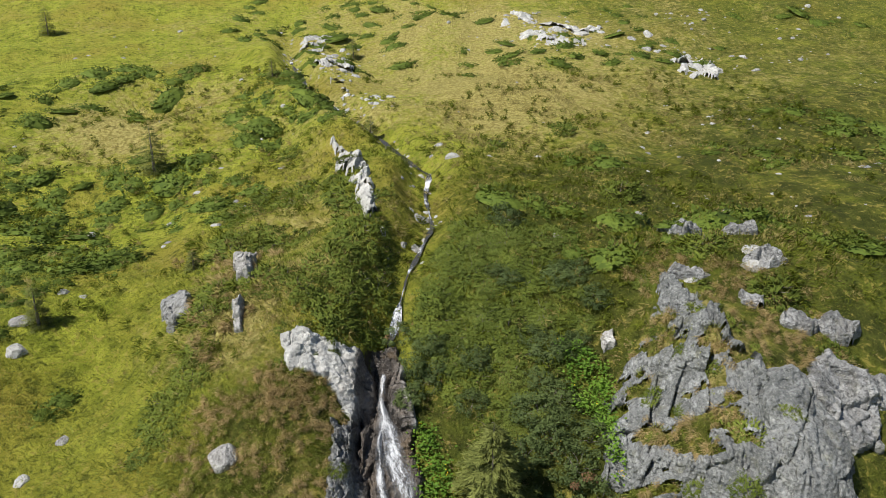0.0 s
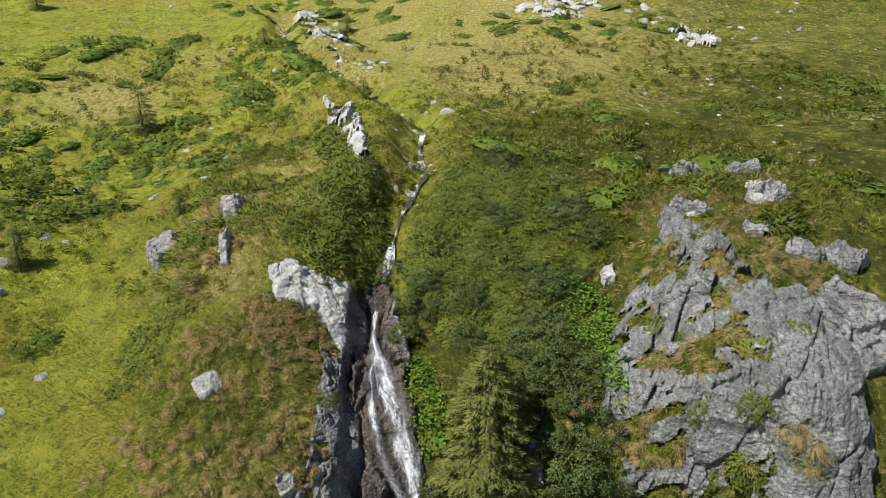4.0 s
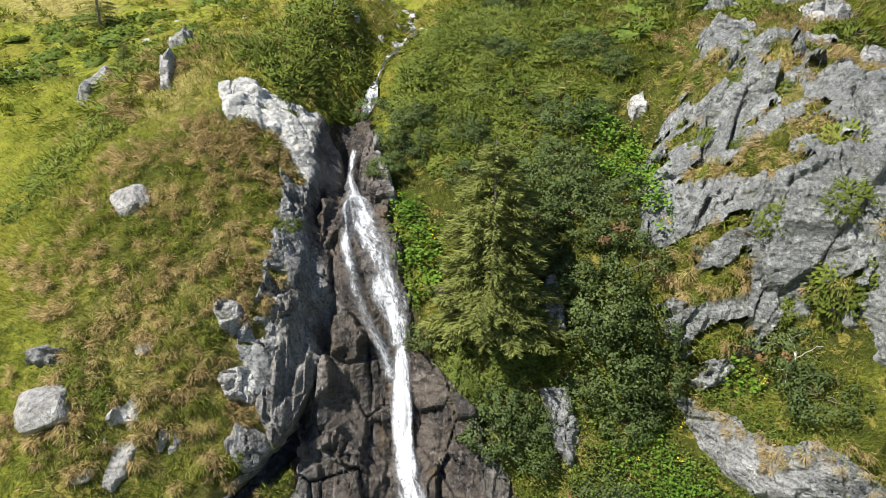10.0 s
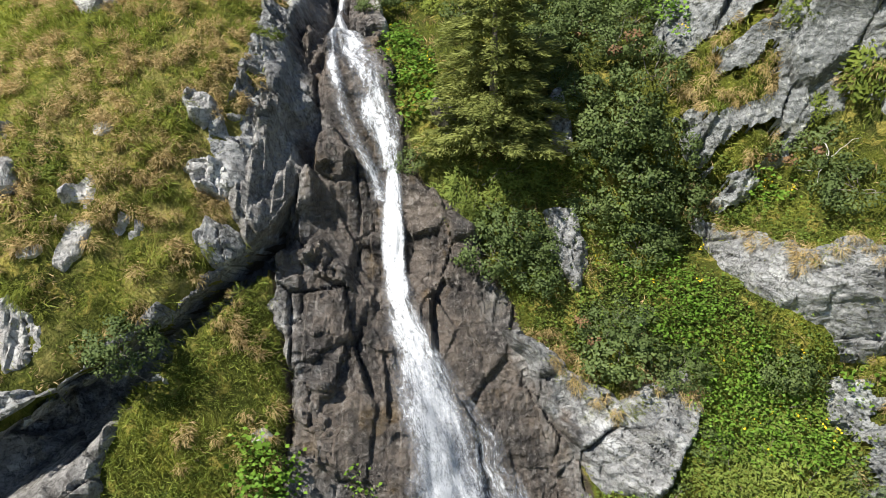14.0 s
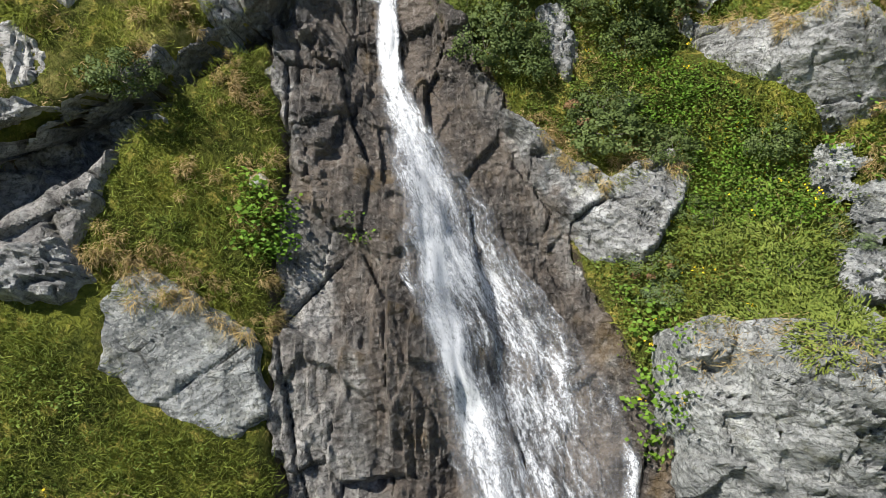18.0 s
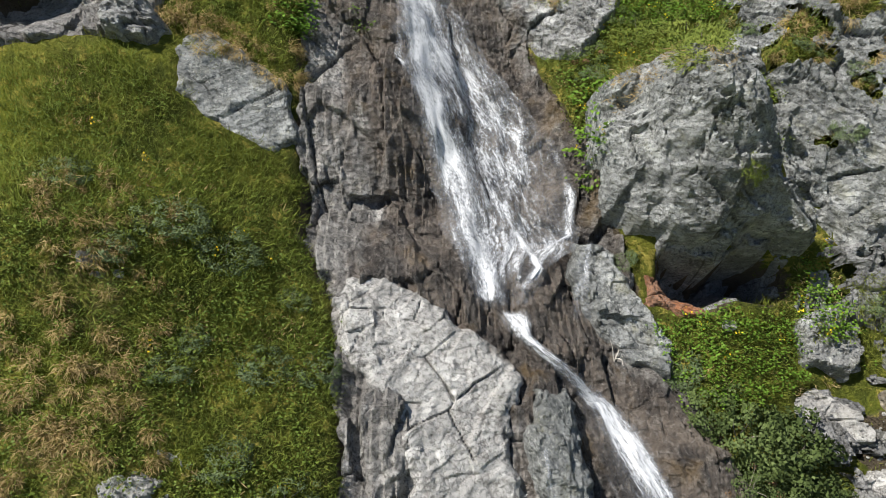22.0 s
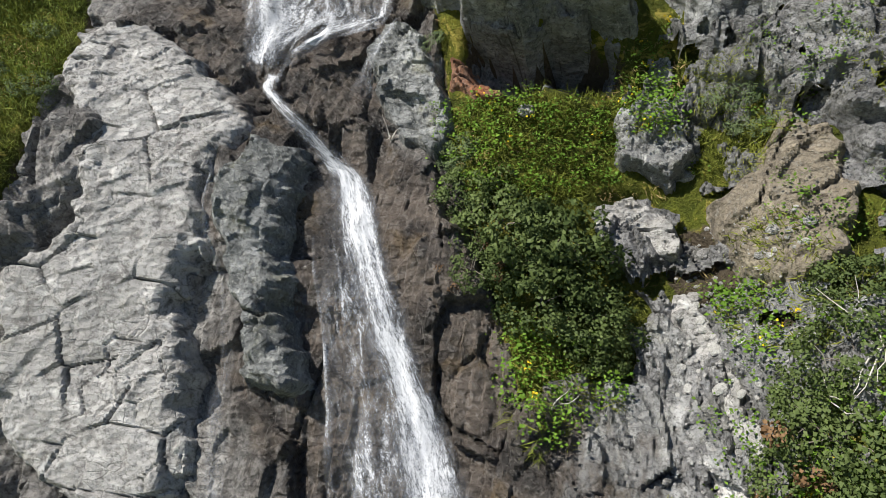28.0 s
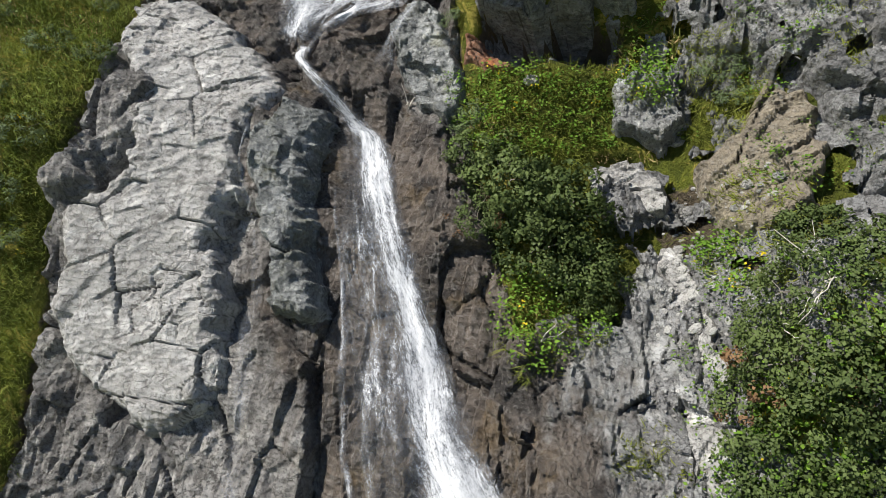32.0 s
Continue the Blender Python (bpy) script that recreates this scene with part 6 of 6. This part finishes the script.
x, s = pick([(-4.9, 34), (-3.5, 31), (-3.3, 26.8), (-3.9, 24.6), (-5.4, 22.6), (-6.6, 21.2), (-7.6, 21.6), (-5.6, 24.0), (-4.6, 27.0), (-4.9, 31)], 7, thin(166, -0.15, 0.8))
tussocks("dry tussocks hanging over the edge of the buttress", x, s, 90, 0.24)
x, s = pick([(-7.4, 11), (-5, 10.6), (-4.8, 8.2), (-7.4, 8)], 5, thin(161, -0.1))
tussocks("dry tussocks round a rock in the bank", x, s, 80, 0.25)
x, s = pick([(-8, 12), (-5, 11), (-4.6, 3), (-3.2, 2), (-3.4, -2), (-8, -2)], 8, thin(61, -0.03))
tussocks("dry tussocks on the bank", x, s, 80, 0.25)
x, s = pick([(-7.2, 19.9), (-5.8, 21.4), (-3.6, 23.4), (-3.0, 18.6), (-2.9, 15.8), (-4.6, 16.4), (-6.8, 16.8)], 6, thin(63, -0.02, 0.9))
tussocks("dry tussocks on the ledge below the overhang", x, s, 84, 0.25)
x, s = pick(BUTTRESS, 20, thin(65, -0.08, 1.3))
grass("green grass between dry tufts on the buttress", x, s, 10, 0.26, 0.022, GRASS, 0.12, 0.6)
x, s = pick([(-30, 26), (-11, 22), (-11, 30), (-9, 35), (-12, 38), (-14, 44), (-22, 52), (-34, 48)], 9, off_rock)
grass("smooth yellow-green grass of the open slope", x, s, 9, 0.26, 0.028, SLOPE_GRASS, 0.20, 0.6)
x, s = pick([(-17, 47), (-11, 36), (-4, 36.5), (-2.6, 40), (-1.4, 47), (-1.2, 56), (-5, 66), (-16, 72)], 5, thin(66, -0.1))
grass("mixed mountain grass on the spur", x, s, 8, 0.30, 0.04, MEADOW_GRASS, 0.2, 0.5)
x, s = pick([(-15, 46), (-9, 36.5), (-5, 36.5), (-4, 44), (-6, 54), (-12, 62)], 6, thin(67, 0.06, 3))
grass("straw-coloured grass on the spur", x, s, 10, 0.26, 0.03, GOLDEN, 0.2, 0.5)
x, s = pick([(0, 37.5), (5.5, 36), (9, 39), (11, 42), (22, 37), (26, 44), (18, 58), (4, 64), (-0.3, 56)], 5, off_rock)
grass("green mountain grass of the upper meadow", x, s, 8, 0.30, 0.04, MEADOW_GRASS, 0.2, 0.5)
x, s = pick([(6, 44), (12, 42), (22, 42), (30, 58), (24, 84), (0, 86), (-2, 66), (6, 58)], 4, thin(68, 0.02, 5))
grass("golden dry grass of the upper meadow", x, s, 8, 0.30, 0.04, GOLDEN, 0.35, 0.5)
x, s = pick([(-8, 35.6), (-5.6, 35.2), (-4.6, 33.6), (-5.2, 32.4), (-7.8, 33.6)], 7, thin(366, -0.12, 0.8))
tussocks("dry tussocks below the pale rock brow", x, s, 84, 0.34)
x, s = pick([(-17, 48), (-11, 35.5), (-9, 36), (-9.4, 45), (-14, 49)], 2.5, thin(367, -0.02, 1.6))
tussocks("dry tussocks round the outcrops of the shoulder", x, s, 60, 0.42, width=0.02)
UPPER = [(-34, 40), (-12, 36), (24, 36), (40, 60), (34, 88), (-30, 90), (-42, 62)]
x, s = pick(UPPER, 0.7, thin(368, -0.05, 4))
tussocks("green tussocks of the upper meadow", x, s, 24, 0.50, MEADOW_GRASS, 0.05)
x, s = pick(UPPER, 0.5, thin(369, 0.04, 6))
tussocks("straw-coloured tussocks of the upper meadow", x, s, 26, 0.42, GOLDEN, 0.03)
CLIFF = OUTCROPS[1][1]
x, s = pick(CLIFF, 40, lambda x, s: grassed(x, s, OUTCROPS[1], 431))
grass("dry and green grass rooted on the ledges of the cliff", x, s, 8, 0.26, 0.026, GRASS, 0.10, 0.6, True)
x, s = pick(CLIFF, 9, lambda x, s: grassed(x, s, OUTCROPS[1], 431))
tussocks("dry tussocks on the ledges of the cliff", x, s, 76, 0.34, top=True)
x, s = pick([(9, 42), (12, 43), (17.5, 40), (18.5, 34), (13.4, 34), (12.6, 37), (10.6, 39)], 5, thin(74, -0.06))
tussocks("dry tussocks on the crown of the cliff", x, s, 76, 0.36)
x, s = pick([(0.5, 29), (3.2, 28.6), (5, 26), (5.4, 22), (3.2, 21.4), (1.2, 24.6)], 30, thin(75, -0.12))
grass("grass between the bushes of the rib", x, s, 9, 0.32, 0.017, GRASS, 0.1, 0.6)
x, s = pick([(0.5, 28.4), (3.6, 27.6), (4.8, 26), (4.9, 23.6), (3.4, 23), (2.6, 25.6)], 22, thin(76, 0.0))
grass("dry grass between the bushes of the rib", x, s, 11, 0.32, 0.017, STRAW, 0.1, 0.7)
x, s = pick([(6, 17.6), (7, 19), (9.6, 18), (9.6, 15.4), (8.4, 14.8), (6.2, 15.6)], 30, None)
grass("grass on the crown of the great boulder", x, s, 9, 0.32, 0.017, GRASS, 0.1, 0.6, True)
x, s = pick([(5.9, 16.2), (8.8, 15.4), (8.2, 14.2), (6.2, 14.8)], 22, None)
grass("dry fringe of grass over the great boulder", x, s, 11, 0.32, 0.017, STRAW, 0.1, 0.9, True)
x, s = pick([(7.2, 9.4), (8.6, 9.4), (11.2, 9.8), (11.6, 7.6), (10.4, 6.8), (8.6, 7.0), (7.6, 7.2)], 34, off_rock)
grass("grass of the herb slope under the boulder", x, s, 9, 0.32, 0.017, GRASS, 0.1, 0.6)
x, s = pick([(9.4, 4.6), (11.6, 3.6), (12.1, 2.4), (10.6, 0.9), (9.6, 2.2)], 30, None)
grass("grass fringe under the bushes", x, s, 9, 0.32, 0.017, GRASS, 0.1, 0.8, True)
x, s = pick([(13.0, 10.4), (14.2, 10.5), (15.3, 9.1), (14.3, 7.7), (13.3, 8.0)], 40)
grass("grass cushion between rock walls", x, s, 9, 0.32, 0.017, GRASS, 0.1, 0.8, True)
WALL_TOP = [(10, 22), (14, 25), (20, 25), (20, 11), (13, 11.4), (10.4, 15)]
WALL_ROW = next(n for n, row in enumerate(OUTCROPS) if row[0].startswith("layered"))
x, s = pick(WALL_TOP, 30, lambda x, s: grassed(x, s, OUTCROPS[WALL_ROW], 400 + 31*WALL_ROW))
grass("green grass on the ledges of the rock wall", x, s, 8, 0.28, 0.024, GRASS, 0.1, 0.7, True)
x, s = pick(WALL_TOP, 7, lambda x, s: grassed(x, s, OUTCROPS[WALL_ROW], 400 + 31*WALL_ROW))
tussocks("dry tussocks on the ledges of the rock wall", x, s, 76, 0.30, top=True)
x, s = pick([(11.6, 11), (20, 11), (20, -5), (13, -5), (12.6, 6)], 18, lambda x, s: step(fbm(x, s, 1.5, 3, 175), 0.08, 0.16))
grass("grass in the cracks of the side gully", x, s, 10, 0.28, 0.024, GRASS, 0.1, 0.7, True)
x, s = pick([(8.8, 26.6), (9.8, 26.2), (11.0, 26.6), (11.6, 24.8), (10.2, 24.4), (8.6, 25.2)], 34, None)
grass("grass terrace under the cliff", x, s, 9, 0.32, 0.017, GRASS, 0.1, 0.6, True)

for label, outline, per in (
        ("dry tussocks hanging over the light grey slab", [(-6.4, 17.7), (-4.4, 17.0), (-2.9, 16.0), (-3.0, 15.1), (-4.6, 16.0), (-6.2, 16.4)], 10),
        ("dry tussocks along the top of the tilted ribs", [(7.6, 25.9), (9.2, 25.1), (9.4, 24.1), (11.2, 23.7), (12.6, 22.5), (12.4, 21.7), (11.0, 22.7), (9.2, 23.2), (8.6, 24.2)], 8),
        ("dry tussocks along the top of the rock fin", [(2.2, 22.5), (3.4, 22.1), (5.0, 21.0), (6.2, 21.5), (7.4, 20.7), (7.2, 19.8), (6.0, 20.3), (5.0, 19.8), (3.4, 21.1)], 10)):
    x, s = pick(outline, per)
    tussocks(label, x, s, 80, 0.26, top=True)
    x, s = pick(outline, 2*per)
    grass(label.replace("dry tussocks", "green grass"), x, s, 10, 0.30, 0.016, GRASS, 0.12, 0.7, True)

for label, outline, per, leaves, size, tall, fl in (
        ("bright green broad-leaved herbs on the gully slope", [(5.2, 23.8), (6.7, 24.2), (7.9, 23.0), (9.4, 20.1), (10.1, 18.6), (6.8, 18.4), (7.0, 20.4), (6.4, 21.6)], 26, 16, 0.085, 0.45, 0.03),
        ("bright green herbs with yellow flowers under the boulder", [(7.0, 9.0), (9.4, 9.6), (11.4, 9.2), (11.6, 7.8), (10.0, 6.6), (7.7, 6.7)], 22, 15, 0.08, 0.32, 0.02),
        ("bright green herbs below the bushes", [(9.5, 3.9), (10.8, 3.6), (12.1, 2.4), (10.8, 1.1), (9.6, 2.2)], 20, 15, 0.085, 0.4, 0.02),
        ("green herbs in the side gully", [(11.4, 10.8), (12.4, 11.6), (13.2, 9.0), (12.4, 8.5), (11.6, 9.4)], 24, 14, 0.095, 0.35, 0.04),
        ("herbs on the ledges of the rock wall", [(10.2, 20.4), (11.4, 21.6), (13.2, 20.4), (14.0, 18.6), (12.2, 18.8)], 6, 10, 0.13, 0.3, 0.1),
        ("green herbs along the scree", [(13.4, 7.0), (14.3, 5.2), (15.5, 4.2), (14.7, 3.4), (13.8, 4.1)], 20, 13, 0.09, 0.3, 0.05),
        ("green herbs under the bushes at the foot", [(15.1, 2.8), (18, 3.4), (18, -3), (15.2, -2)], 18, 13, 0.095, 0.4, 0.04),
        ("lush herbs beside the upper falls", [(-1.2, 33.6), (-0.4, 33.4), (0.4, 29.4), (-0.4, 28.2), (-1.0, 30)], 20, 12, 0.13, 0.4, 0.03),
        ("bright herbs among the alder thicket", [(5.4, 38), (7.4, 38), (8.0, 35), (7.4, 30), (6.6, 33), (5.4, 35)], 16, 12, 0.14, 0.5, 0.03),
        ("herbs among the grass of the bank", [(-9, 13), (-3, 12), (-2.2, 8), (-1.5, 3), (-2, -4), (-9, -4)], 9, 13, 0.06, 0.28, 0.012),
        ("leafy bright herb clump on the ledge", [(-4.0, 19.2), (-2.9, 19.0), (-2.9, 17.4), (-3.9, 17.4)], 26, 16, 0.12, 0.6, 0.0),
        ("small herbs on a wet step", [(-1.8, 18.8), (-1.1, 18.8), (-1.1, 17.9), (-1.7, 17.9)], 18, 11, 0.10, 0.25, 0.0),
        ("herbs at the edge of the broad fan", [(5.0, 17.0), (5.6, 17.1), (5.9, 15.8), (5.6, 13.0), (5.3, 13.2), (5.4, 15.6)], 20, 11, 0.14, 0.35, 0.1),
        ("herbs in the side hollow of the cliff", [(8.9, 26.4), (9.9, 26.2), (9.8, 25.0), (8.9, 25.2)], 14, 11, 0.14, 0.35, 0.2)):
    x, s = pick(outline, per)
    herbs(label, x, s, leaves, size, BANK_HERB if "bank" in label else HERB, tall, fl)


x, s = pick([(2.6, 27), (8.4, 26.6), (12.4, 22), (12.4, 14), (9.6, 13.6), (5.4, 14), (4.4, 19), (2.4, 23)], 26, off_rock)
herbs("mixed herbs and seedlings on the steep slope between the rocks", x, s, 12, 0.075, BANK_HERB, 0.30, 0.012)
x, s = pick([(-9, 15), (-4, 14), (-2.4, 11), (-1.4, 7), (-1.2, 0), (-1.6, -5), (-9, -5)], 12, thin(261, 0.0, 1.6))
herbs("bright leafy herbs of the grassy bank", x, s, 13, 0.06, BANK_HERB, 0.26, 0.012)
x, s = pick([(12.0, 11), (18, 11), (18, -3), (15, -3), (13.4, 4)], 12, lambda x, s: step(fbm(x, s, 1.7, 3, 275), 0.02, 0.10))
herbs("herbs in the cracks of the side gully", x, s, 12, 0.075, HERB, 0.24, 0.02)


# ---- dead wood ----
def dead_branch(x, s, reach, twigs, label):
    ob = new("dead_branch")
    for _ in range(twigs):
        part("twig", stems(1, reach, 0.022, DEADWOOD, 0.5), ob)
    ob.matrix_basis = stand(x, s, 1.0, 0.5, 0.0)
    return tagged(ob, label, "branch", "dead branches")


dead_branch(16.2, 3.6, 1.3, 7, "bleached dead branch standing out of the bushes")
dead_branch(15.6, 2.8, 1.0, 5, "bleached dead branch standing out of the bushes")
dead_branch(10.8, 1.9, 0.6, 2, "thin bleached stick below the herbs")
dead_branch(5.9, 8.0, 0.7, 3, "bleached driftwood twig on the wet rock")
dead_branch(-6.9, 21.2, 0.8, 6, "bare twigs hanging over the dark overhang")
dead_branch(10.3, 26.0, 0.9, 6, "grey bare twigs in a bush under the cliff")
